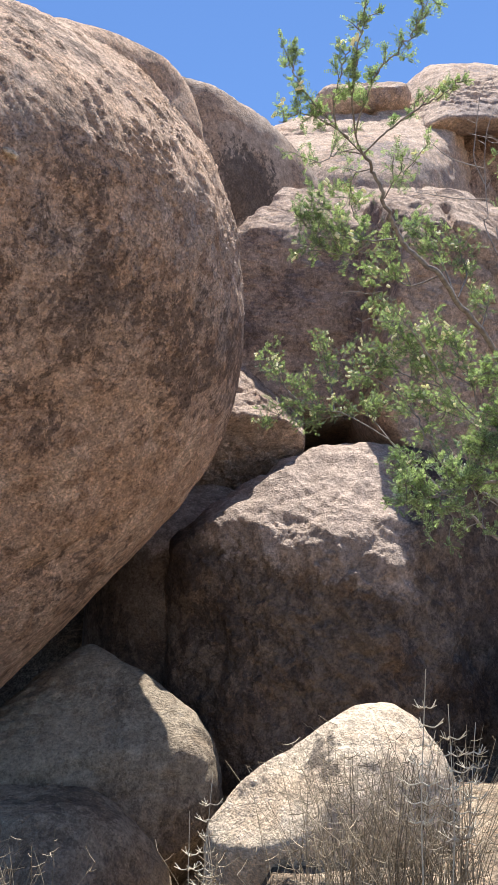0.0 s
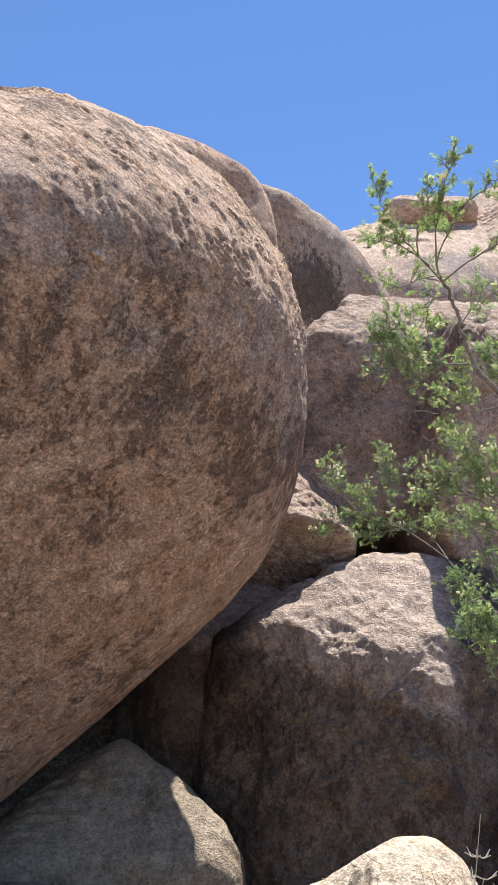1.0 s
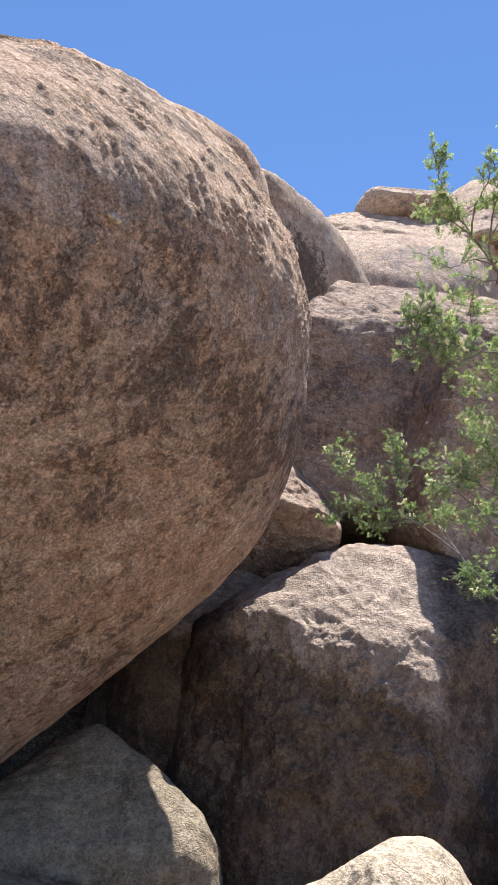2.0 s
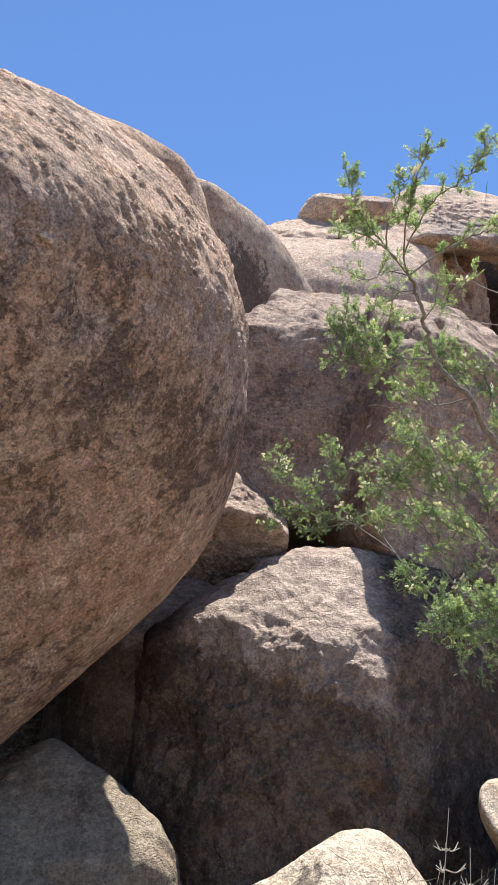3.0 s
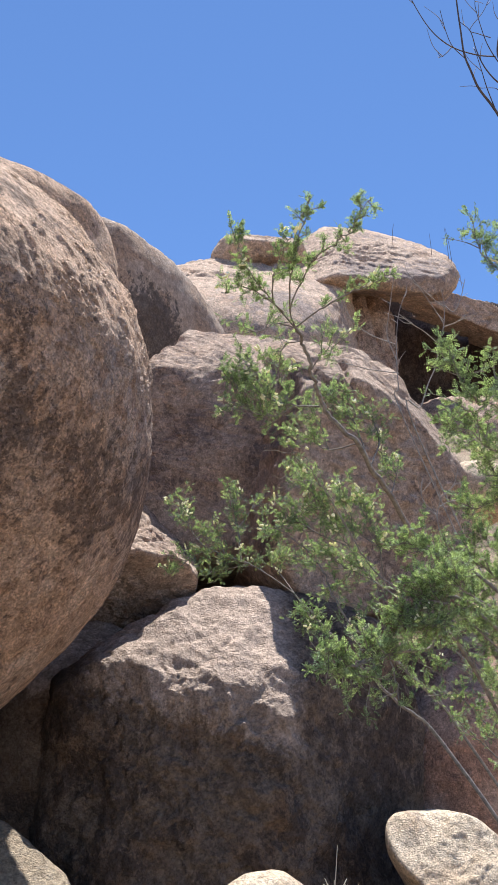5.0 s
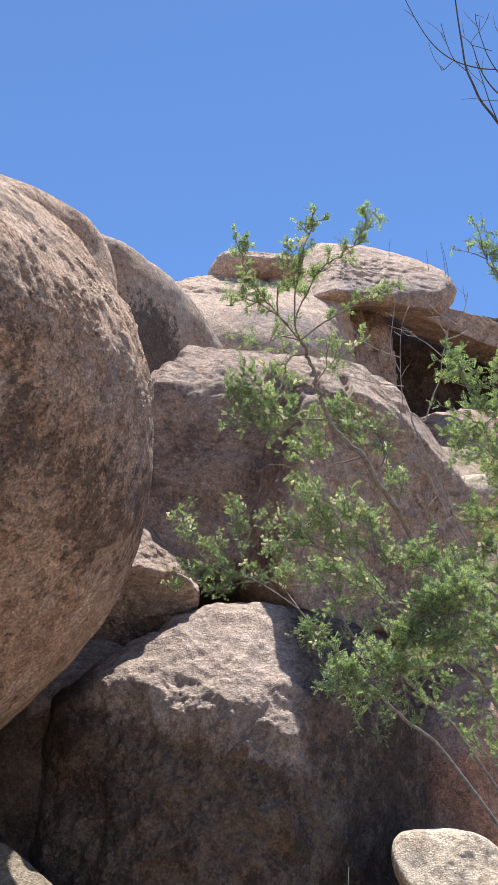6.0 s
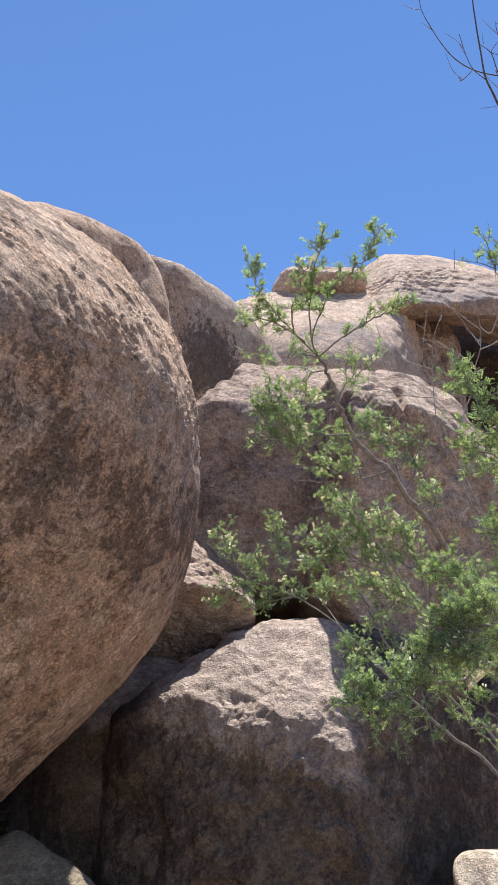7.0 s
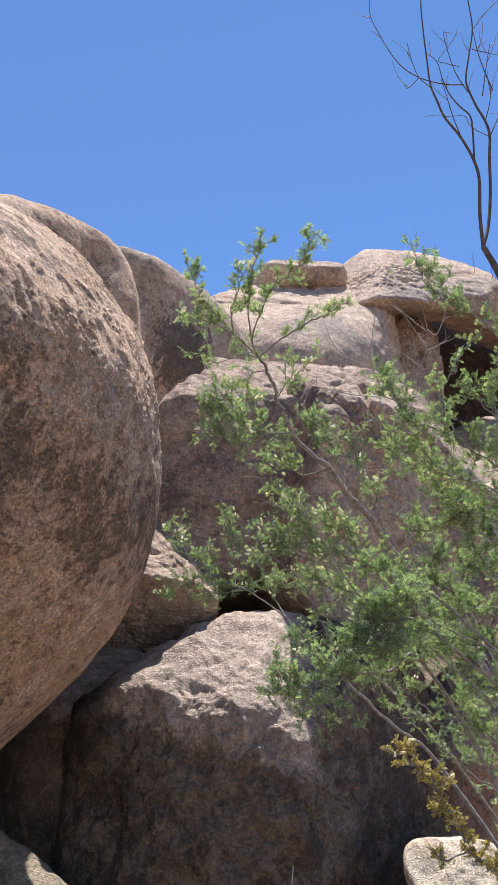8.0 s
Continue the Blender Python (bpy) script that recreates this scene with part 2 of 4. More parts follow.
GRANITE_RED = rock("granite_red", (0.5, 0.34, 0.26), (0.5, 0.29, 0.195), (0.16, 0.1, 0.08), cover=0.12, warmth=0.7, grain=0.5)
SOIL = rock("gravelly_soil", (0.38, 0.29, 0.195), (0.35, 0.245, 0.155), (0.13, 0.1, 0.07), cover=0.42, warmth=0.6, relief=0.8)
BARK = plain("grey_bark", (0.3, 0.265, 0.23), (0.15, 0.125, 0.11), 30.0, 0.85, 0.004)
BARK_DARK = plain("dark_bark", (0.14, 0.11, 0.095), (0.075, 0.058, 0.052), 30.0, 0.85, 0.004)
TWIG = plain("pale_dead_twig", (0.42, 0.38, 0.34), (0.25, 0.2, 0.17), 25.0, 0.8)
LEAF = plain("green_leaf", (0.19, 0.25, 0.135), (0.335, 0.40, 0.215), 3.5, 0.85, 0.0, 0.4)
LEAF_YELLOW = plain("olive_yellow_leaf", (0.42, 0.32, 0.12), (0.3, 0.25, 0.09), 9.0, 0.5, 0.0, 0.35)
CATKIN = plain("cream_catkin", (0.82, 0.78, 0.6), (0.7, 0.64, 0.42), 60.0, 0.8, 0.0, 0.2)
PETAL = plain("white_tuft", (0.75, 0.66, 0.5), (0.6, 0.48, 0.28), 60.0, 0.8, 0.0, 0.25)
WEED = plain("bleached_weed", (0.64, 0.57, 0.45), (0.5, 0.43, 0.32), 8.0, 0.75, 0.0, 0.15)
STRAW = plain("dry_straw", (0.44, 0.36, 0.25), (0.26, 0.2, 0.13), 8.0, 0.75, 0.0, 0.15)


# ---- building helpers ----
def mesh_of(name, verts, faces, material, smooth=True):
    me = bpy.data.meshes.new(name)
    me.from_pydata(verts.tolist() if isinstance(verts, np.ndarray) else verts, [], faces.tolist() if isinstance(faces, np.ndarray) else faces)
    if smooth:
        me.polygons.foreach_set("use_smooth", np.ones(len(me.polygons), dtype=bool))
    me.materials.append(material)
    me.update()
    return me


def part(name, verts, faces, material, parent, label="", smooth=True):
    ob = new(name, mesh_of(name, verts, faces, material, smooth))
    ob.parent = parent
    if label:
        tagged(ob, label)
    return ob


WAYS = np.array([(a, b, c) for a in (-1, 0, 1) for b in (-1, 0, 1) for c in (-1, 0, 1) if (a, b, c) != (0, 0, 0)], float)
WAYS /= np.linalg.norm(WAYS, axis=1)[:, None]


def cube_sphere(n):
    """Unit directions and quads of a sphere made of six grids, welded at their seams."""
    s = np.tan(np.linspace(-np.pi / 4, np.pi / 4, n + 1))
    u, v = [a.ravel() for a in np.meshgrid(s, s, indexing="ij")]
    one = np.ones_like(u)
    sides = [(one, u, v), (-one, v, u), (v, one, u), (u, -one, v), (u, v, one), (v, u, -one)]
    pts = np.concatenate([np.stack(side, 1) for side in sides])
    i, j = [a.ravel() for a in np.meshgrid(np.arange(n), np.arange(n), indexing="ij")]
    a = i * (n + 1) + j
    quad = np.stack([a, a + n + 1, a + n + 2, a + 1], 1)
    quads = np.concatenate([quad + k * (n + 1) ** 2 for k in range(6)])
    _, first, back = np.unique(np.round(pts * 1e6).astype(np.int64), axis=0, return_index=True, return_inverse=True)
    pts = pts[first]
    return pts / np.linalg.norm(pts, axis=1)[:, None], back.ravel()[quads]


def ellipsoid(rx, ry, rz):
    return [math.sqrt((w[0] * rx) ** 2 + (w[1] * ry) ** 2 + (w[2] * rz) ** 2) for w in WAYS]


def boulder(name, centre, sharp, reach, material, label, n=80, rough=1.0, seed=0, flakes=0.0, lie=(1.0, 0.0, -0.1), step=0.2, category="boulder", group="", tilt=(0, 0, 0), cracks=(), cuts=(), dents=()):
    """A rounded block: reach holds how far it extends in 26 directions (the cube's corners, edges and faces), sharp its edges.
    flakes: height of the weathered sheets on top, drawn out along the direction lie; step: their size.
    tilt: turns the whole block, in degrees. cracks: rows of a place, the way across, depth, width and half length.
    cuts: flat broken faces, each a way out and its distance from the centre. dents: hollows, each a place, depth and width."""
    dirs, quads = cube_sphere(n)
    turn = np.array(Euler([radians(a) for a in tilt]).to_matrix())
    facing = np.maximum((dirs @ turn) @ WAYS.T, 0) / np.array(reach)
    r = (facing ** sharp).sum(1) ** (-1 / sharp)
    size = float(np.mean(r))
    if cuts:
        ways = np.array([c[:3] for c in cuts], float)
        ways /= np.linalg.norm(ways, axis=1)[:, None]
        wear = size * (0.02 * fbm(dirs * 5.0, 4, 0.55, seed + 61) + 0.008 * fbm(dirs * 18.0, 3, 0.6, seed + 63))
        planes = np.maximum(dirs @ ways.T, 0) / np.maximum(np.array([c[3] for c in cuts]) + wear[:, None], 0.05)
        r = (r ** -60.0 + (planes ** 60).sum(1)) ** (-1 / 60)
    p = dirs * r[:, None] + np.array(centre)
    out = 0.009 * size * fbm(p * (1.6 / size), 3, 0.5, seed) + rough * 0.016 * fbm(p * 2.4, 4, 0.55, seed + 9)
    if flakes:
        run = np.array(lie) / np.linalg.norm(lie)
        q = (p - 0.6 * (p @ run)[:, None] * run) * (0.3 / step)
        across = np.cross(run, [0.25, -0.45, 0.85])
        sheet = (p @ (across / np.linalg.norm(across))) / (0.9 * step) + 1.5 * fbm(q, 5, 0.6, seed + 21)
        sheet = sheet - np.floor(sheet)
        broken = smoothstep(-0.35, 0.3, fbm(q * 1.7, 3, 0.5, seed + 31))
        plates = broken * (smoothstep(0.0, 0.8, sheet) - smoothstep(0.82, 1.0, sheet))
        top = smoothstep(-0.05, 0.4, dirs @ np.array([0.15, 0.0, 0.99]))
        thin = p - 0.85 * (p @ run)[:, None] * run
        out += flakes * top * (0.42 * plates - 0.2 + 0.12 * fbm(thin * (1.3 / step), 4, 0.55, seed + 41) + 0.07 * fbm(q * 6.0, 4, 0.6, seed + 43))
    for place, across, depth, width, span in cracks:
        away = p - np.array(place)
        off = away @ np.array(across) + 0.5 * span * 0.12 * fbm(p * (1.8 / span), 4, 0.5, seed + 51)
        out -= depth * np.exp(-(off / width) ** 2) * np.exp(-(np.linalg.norm(away, axis=1) / span) ** 4)
    for place, depth, width in dents:
        out -= depth * np.exp(-(np.linalg.norm(p - np.array(place), axis=1) / width) ** 2)
    p = p + dirs * out[:, None]
    base = np.array([centre[0], centre[1], p[:, 2].min()])
    ob = new(name, mesh_of(name, p - base, quads, material))
    ob.location = base
    return tagged(ob, label, category, group)


def curve_points(points, per=6):
    """A smooth line through the points (Catmull-Rom)."""
    p = np.array(points, float)
    p = np.concatenate([[2 * p[0] - p[1]], p, [2 * p[-1] - p[-2]]])
    out = []
    for a, b, c, d in zip(p[:-3], p[1:-2], p[2:-1], p[3:]):
        for s in np.linspace(0, 1, per, endpoint=False):
            out.append(0.5 * (2 * b + (c - a) * s + (2 * a - 5 * b + 4 * c - d) * s * s + (3 * b - a - 3 * c + d) * s ** 3))
    out.append(p[-2])
    return np.array(out)


def tube(line, r0, r1, sides=6):
    """Vertices and faces of a tapered round stem along a line."""
    line = np.asarray(line, float)
    k = len(line)
    along = np.gradient(line, axis=0)
    along /= np.linalg.norm(along, axis=1)[:, None] + 1e-9
    side = np.cross(along, [0.31, 0.77, 0.55])
    side /= np.linalg.norm(side, axis=1)[:, None] + 1e-9
    other = np.cross(along, side)
    turn = np.linspace(0, 2 * np.pi, sides, endpoint=False)
    r = np.linspace(r0, r1, k)[:, None, None]
    ring = line[:, None] + r * (np.cos(turn)[None, :, None] * side[:, None] + np.sin(turn)[None, :, None] * other[:, None])
    i, j = np.meshgrid(np.arange(k - 1), np.arange(sides), indexing="ij")
    a, b = i * sides + j, i * sides + (j + 1) % sides
    return ring.reshape(-1, 3), np.stack([a, b, b + sides, a + sides], -1).reshape(-1, 4)


def gather(pieces):
    """Several (vertices, faces) as one."""
    verts, faces, n = [], [], 0
    for v, f in pieces:
        verts.append(v), faces.append(np.asarray(f) + n)
        n += len(v)
    return np.concatenate(verts), np.concatenate(faces)


# ---- ground ----
def soil_height(x, y):
    p = np.stack([x, y, np.zeros_like(x)], 1)
    rise = 0.78 * np.maximum(y - 10.8 + 0.6 * value_noise(p * 0.3, 5), 0)
    rise = np.where(rise > 13, 13 + 4 * np.tanh((rise - 13) / 6), rise)
    fall = smoothstep(70, 240, np.abs(x)) * 0.9 + smoothstep(90, 300, y) * 0.9
    near = np.exp(-(x ** 2 + y ** 2) / 900)
    hollow = 1.2 * smoothstep(4.9, 6.2, y) * (1 - smoothstep(9.5, 10.5, y)) * (1 - smoothstep(-0.35, 0.15, x)) * smoothstep(-6.0, -4.0, x)
    return rise * (1 - np.clip(fall, 0, 1)) - hollow + near * (0.07 * fbm(p * 0.5, 3, 0.5, 2) + 0.018 * fbm(p * 4.0, 3, 0.5, 3)) - 0.02


def ground():
    n = 240
    u = np.linspace(-1, 1, n + 1)
    s = 16 * u + 1400 * np.sign(u) * np.abs(u) ** 7
    x, y = [a.ravel() for a in np.meshgrid(s, s + 6, indexing="ij")]
    i, j = [a.ravel() for a in np.meshgrid(np.arange(n), np.arange(n), indexing="ij")]
    a = i * (n + 1) + j
    faces = np.stack([a, a + n + 1, a + n + 2, a + 1], 1)
    ob = new("ground", mesh_of("ground", np.stack([x, y, soil_height(x, y)], 1), faces, SOIL))
    return tagged(ob, "tan gravelly desert soil rising behind the boulders", "ground", kind="structure")


ground()

# ---- boulders ----
BIG = ((-3.30, 8.90, 4.60), 8,
    [3.73, 3.31, 3.65, 4.46, 3.20, 3.40, 4.17, 3.30, 3.40, 4.84, 4.93, 3.81, 6.89,
     3.87, 5.53, 2.45, 3.50, 3.01, 4.82, 3.71, 3.26, 3.31, 3.92, 3.12, 3.40, 3.29])
HUMP = ((-4.20, 13.20, 6.20), 12,
    [3.25, 3.06, 4.01, 3.45, 3.30, 3.45, 3.25, 3.06, 3.25, 3.22, 4.04, 4.97, 3.60,
     4.04, 3.22, 2.80, 3.23, 3.25, 4.44, 5.49, 3.45, 3.65, 6.22, 3.25, 3.05, 3.29])
BACKLEFT = ((-4.20, 22.50, 11.50), 16,
    [5.33, 5.22, 6.93, 5.24, 4.99, 5.24, 5.33, 5.24, 5.33, 5.49, 4.56, 8.20, 5.49,
     3.32, 5.49, 5.49, 5.49, 4.44, 5.56, 6.58, 5.25, 7.37, 6.08, 5.33, 5.55, 6.98])
REAR = ((1.90, 15.20, 6.20), 14,
    [3.70, 4.00, 4.50, 3.20, 3.40, 4.40, 2.87, 2.90, 3.31, 3.72, 3.33, 3.68, 1.64,
     3.35, 2.85, 2.90, 2.94, 3.22, 3.64, 4.36, 2.85, 2.90, 3.45, 2.87, 2.90, 2.87])
SHOULDER = ((3.50, 13.40, 5.60), 12,
    [3.15, 2.93, 3.39, 2.34, 1.97, 3.11, 2.29, 2.06, 2.54, 3.57, 2.51, 2.98, 1.84,
     4.60, 2.46, 2.20, 3.15, 3.30, 2.41, 2.10, 2.31, 1.80, 3.19, 2.29, 2.06, 2.86])
DARK = ((0.90, 11.20, 1.30), 22,
    [2.38, 1.81, 2.19, 2.46, 2.00, 2.83, 2.26, 2.24, 1.86, 2.16, 1.67, 1.85, 2.30,
     2.78, 2.07, 1.80, 2.42, 2.50, 2.65, 3.20, 2.70, 3.00, 3.30, 2.45, 2.50, 2.60])
WEDGE = ((-0.20, 12.00, 4.02), 14, ellipsoid(0.98, 1.6, 1.43))
LEDGE = ((-2.00, 10.20, -0.20), 10,
    [1.62, 1.76, 1.62, 1.63, 1.90, 1.19, 1.62, 1.76, 1.62, 1.46, 1.63, 1.15, 1.30,
     2.03, 1.46, 1.60, 1.68, 1.67, 2.16, 2.17, 1.64, 1.69, 1.77, 1.62, 1.76, 1.13])
FORE = ((0.75, 7.30, 0.10), 8,
    [1.36, 1.56, 2.21, 1.38, 1.20, 1.22, 1.00, 0.94, 0.27, 0.97, 1.51, 1.16, 1.00,
     0.93, 0.95, 0.90, 0.96, 0.95, 0.95, 1.12, 0.98, 0.90, 0.96, 0.95, 0.93, 0.94])
PALE = ((3.90, 10.20, 0.30), 9,
    [1.40, 2.18, 2.64, 0.44, 1.15, 2.10, 1.22, 0.55, 1.37, 1.14, 1.45, 1.30, 1.00,
     0.97, 1.13, 1.20, 0.94, 1.21, 1.31, 1.32, 1.22, 1.40, 0.62, 1.21, 1.30, 1.21])
DOME = ((5.50, 46.00, 24.50), 10,
    [11.64, 11.05, 10.11, 8.25, 8.10, 5.53, 8.87, 9.06, 8.87, 14.46, 15.05, 6.35, 8.50,
     9.60, 9.28, 10.00, 9.28, 11.53, 9.69, 9.13, 8.11, 7.68, 9.04, 8.87, 9.06, 8.88])
SLAB = ((6.5, 42.9, 30.3), 7, ellipsoid(3.5, 2.4, 1.2))
CAP = ((11.40, 44.00, 29.00), 16,
    [6.33, 6.21, 2.54, 4.30, 5.40, 5.34, 4.86, 5.71, 5.70, 6.28, 5.19, 2.99, 2.23,
     7.37, 4.57, 6.00, 7.12, 7.77, 6.88, 6.51, 5.11, 8.15, 7.97, 4.79, 5.24, 8.18])
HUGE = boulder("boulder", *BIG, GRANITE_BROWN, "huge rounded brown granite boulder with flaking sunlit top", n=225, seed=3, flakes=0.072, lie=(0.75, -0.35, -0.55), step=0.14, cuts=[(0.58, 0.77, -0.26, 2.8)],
               cracks=[((-1.6, 7.7, 2.25), (0.572, 0.156, -0.805), 0.05, 0.06, 0.9)])
# flake of the same rock; the sun on it is put into a pale material
chip_dirs, chip_quads = cube_sphere(8)
chip = chip_dirs * (0.062, 0.045, 0.028) * (1 + 0.14 * fbm(chip_dirs * 2.2, 3, 0.5, 91))[:, None]
part("rock_flake", chip @ np.array(Euler((0.35, 0.5, 0.3)).to_matrix()).T + np.array((-1.67, 5.40, 4.86)) - np.array(HUGE.location), chip_quads, GRANITE_PALE, HUGE, "chipped flake, coloured pale for the sun it catches")
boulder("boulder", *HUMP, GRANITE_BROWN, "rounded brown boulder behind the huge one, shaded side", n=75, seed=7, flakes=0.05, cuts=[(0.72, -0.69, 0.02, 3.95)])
boulder("boulder", *BACKLEFT, GRANITE_STAINED, "tan boulder with black water stains on its shaded face", n=75, seed=11, rough=2.0, flakes=0.06, step=0.35)
boulder("boulder", *REAR, GRANITE_PINK, "broad pinkish granite boulder with a flat sunlit top and shaded face", n=125, seed=15, rough=1.4, flakes=0.03, lie=(1.0, -0.3, -0.2), step=0.25,
        cuts=[(-0.842, -0.116, 0.526, 2.85), (0.0, -1.0, 0.02, 2.8), (0.0, -0.673, 0.74, 3.02), (0.0, -0.5, -0.866, 2.66)])
boulder("boulder", *SHOULDER, GRANITE_PINK, "blocky pinkish granite boulder with a sunlit ridge and overhang", n=105, seed=17, rough=1.8, flakes=0.13, lie=(0.6, 0.1, -0.8), step=0.45, cuts=[(0.35, -0.93, -0.12, 1.64), (0.0, -0.6, 0.8, 2.68), (-0.967, -0.208, 0.151, 1.95)],
        cracks=[((2.58, 11.2, 7.12), (-0.726, 0.408, -0.553), 0.09, 0.03, 1.3), ((3.17, 11.5, 7.24), (-0.74, 0.452, -0.498), 0.16, 0.05, 1.2), ((2.67, 11.0, 7.09), (-0.3, 0.3, -0.9), 0.12, 0.05, 0.7)])
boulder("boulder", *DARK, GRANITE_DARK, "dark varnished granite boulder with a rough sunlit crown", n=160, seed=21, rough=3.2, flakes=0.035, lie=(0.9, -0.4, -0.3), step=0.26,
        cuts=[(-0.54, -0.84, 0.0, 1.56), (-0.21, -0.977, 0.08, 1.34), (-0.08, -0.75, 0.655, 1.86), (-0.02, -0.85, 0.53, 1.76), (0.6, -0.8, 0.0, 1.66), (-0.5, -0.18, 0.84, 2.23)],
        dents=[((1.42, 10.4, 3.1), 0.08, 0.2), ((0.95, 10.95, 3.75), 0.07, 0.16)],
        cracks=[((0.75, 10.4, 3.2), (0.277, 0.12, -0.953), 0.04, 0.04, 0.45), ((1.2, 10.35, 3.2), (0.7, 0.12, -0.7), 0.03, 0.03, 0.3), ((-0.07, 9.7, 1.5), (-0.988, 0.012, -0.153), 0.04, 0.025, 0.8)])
boulder("boulder", *WEDGE, GRANITE_PINK, "small layered pink rock wedged in the gap, sunlit on top", n=65, seed=25, flakes=0.06, lie=(1.0, -0.2, 0.0), step=0.3, cuts=[(0.25, -0.72, 0.62, 1.07), (0.15, -0.6, -0.78, 0.52), (0.62, -0.35, 0.7, 0.95)],
        cracks=[((-0.2, 10.8, 4.47), (0.12, 0.247, -0.962), 0.035, 0.018, 1.2), ((-0.14, 10.9, 4.69), (0.197, 0.259, -0.945), 0.035, 0.02, 1.2)])
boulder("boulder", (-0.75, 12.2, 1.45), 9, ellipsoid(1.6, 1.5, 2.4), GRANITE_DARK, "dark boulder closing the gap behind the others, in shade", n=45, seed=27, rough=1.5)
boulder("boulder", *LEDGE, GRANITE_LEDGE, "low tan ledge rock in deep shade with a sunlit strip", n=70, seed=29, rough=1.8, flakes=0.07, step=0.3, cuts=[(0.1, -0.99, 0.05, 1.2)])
boulder("boulder", *FORE, GRANITE_FORE, "pale cream granite boulder behind dry grass, fully sunlit", n=90, seed=33, rough=1.6,
        cuts=[(-0.45, -0.62, 0.64, 1.06)], dents=[((0.35, 6.75, 0.95), 0.13, 0.34)])
boulder("boulder", *PALE, GRANITE_PALE, "pale cream angular boulder in full sun", n=75, seed=37, rough=1.4,
        cuts=[(-0.1, -0.8, 0.59, 1.02), (-0.79, -0.25, -0.56, 0.93), (0.15, 0.1, 0.98, 0.95)])
boulder("boulder", *DOME, GRANITE_FAR, "bare pale granite dome high on the outcrop", n=85, seed=41, rough=3.5, flakes=0.16, step=1.0, lie=(1.0, -0.2, -0.2), cuts=[(0.85, -0.5, 0.1, 7.9)],
        cracks=[((2.5, 39.0, 26.2), (0.05, 0.53, -0.85), 0.3, 0.12, 4.0), ((6.6, 43.0, 30.6), (-0.75, 0.4, -0.5), 0.5, 0.2, 2.5)])
boulder("boulder", *SLAB, GRANITE_FAR, "thin flat granite slab lying on the dome", n=70, seed=45, rough=3.0, flakes=0.1, step=0.8, tilt=(0, -12, 0), cuts=[(0.0, -0.66, 0.75, 1.15)])
boulder("boulder", *CAP, GRANITE_FAR, "wide tan capstone overhanging a cave", n=90, seed=49, rough=5.0, flakes=0.25, lie=(1.0, -0.2, -0.25), step=0.9,
        cuts=[(0.354, -0.839, -0.413, 5.79), (0.05, 0.447, -0.893, 0.24), (0.0, -0.8, 0.6, 2.9)])
boulder("boulder", (12.4, 45.8, 23.0), 9, ellipsoid(3.0, 4.4, 9.0), GRANITE_CAVE, "brown rock pillar under the capstone", n=60, seed=53, rough=6.0, flakes=0.2, step=0.8,
        cracks=[((13.4, 41.4, 27.0), (0.96, 0.2, 0.1), 0.5, 0.2, 3.0), ((11.4, 41.5, 27.0), (-0.97, 0.2, 0.15), 0.35, 0.15, 2.5)])
boulder("boulder", (22.0, 55.0, 26.0), 12, ellipsoid(12, 9, 14), GRANITE_CAVE_SHADE, "back wall of the cave, coloured dark for the shade", n=40, seed=57, rough=6.0,
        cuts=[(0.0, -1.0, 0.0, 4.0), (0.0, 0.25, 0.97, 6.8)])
boulder("boulder", (20.0, 47.0, 18.2), 9, ellipsoid(7, 8, 4.2), GRANITE_CAVE, "sloping rock floor of the cave", n=45, seed=61, rough=6.0)
boulder("boulder", (23.5, 47.0, 29.6), 12, ellipsoid(8.0, 7.0, 3.0), GRANITE_FAR, "thick sloping rock shelf roofing the cave", n=55, seed=65, rough=4.0, flakes=0.12, step=0.9,
        cuts=[(0.0, -1.0, 0.1, 1.0), (0.233, 0.0, 0.972, 0.66), (-0.32, 0.35, -0.88, 0.95)])
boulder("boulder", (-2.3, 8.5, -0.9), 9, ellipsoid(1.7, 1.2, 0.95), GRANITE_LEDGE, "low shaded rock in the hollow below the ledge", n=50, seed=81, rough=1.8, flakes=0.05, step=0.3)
# pale stone added in place of a spot of sunlight in the gap
boulder("stone", (0.02, 11.9, 4.03), 5, ellipsoid(0.16, 0.12, 0.05), GRANITE_PALE, "small pale stone put in for a sunlit spot in the gap between boulders", n=10, seed=83, category="stone")
boulder("boulder", (5.6, 12.8, 1.5), 9, ellipsoid(2.3, 2.0, 2.5), GRANITE_RED, "reddish granite boulder behind the thorny shrub", n=60, seed=69, rough=1.8)
boulder("boulder", (6.0, 14.0, 6.4), 9, ellipsoid(0.9, 1.1, 0.5), GRANITE_PALE, "pale flat stone in full sun on the slope", n=35, seed=73, rough=1.4)


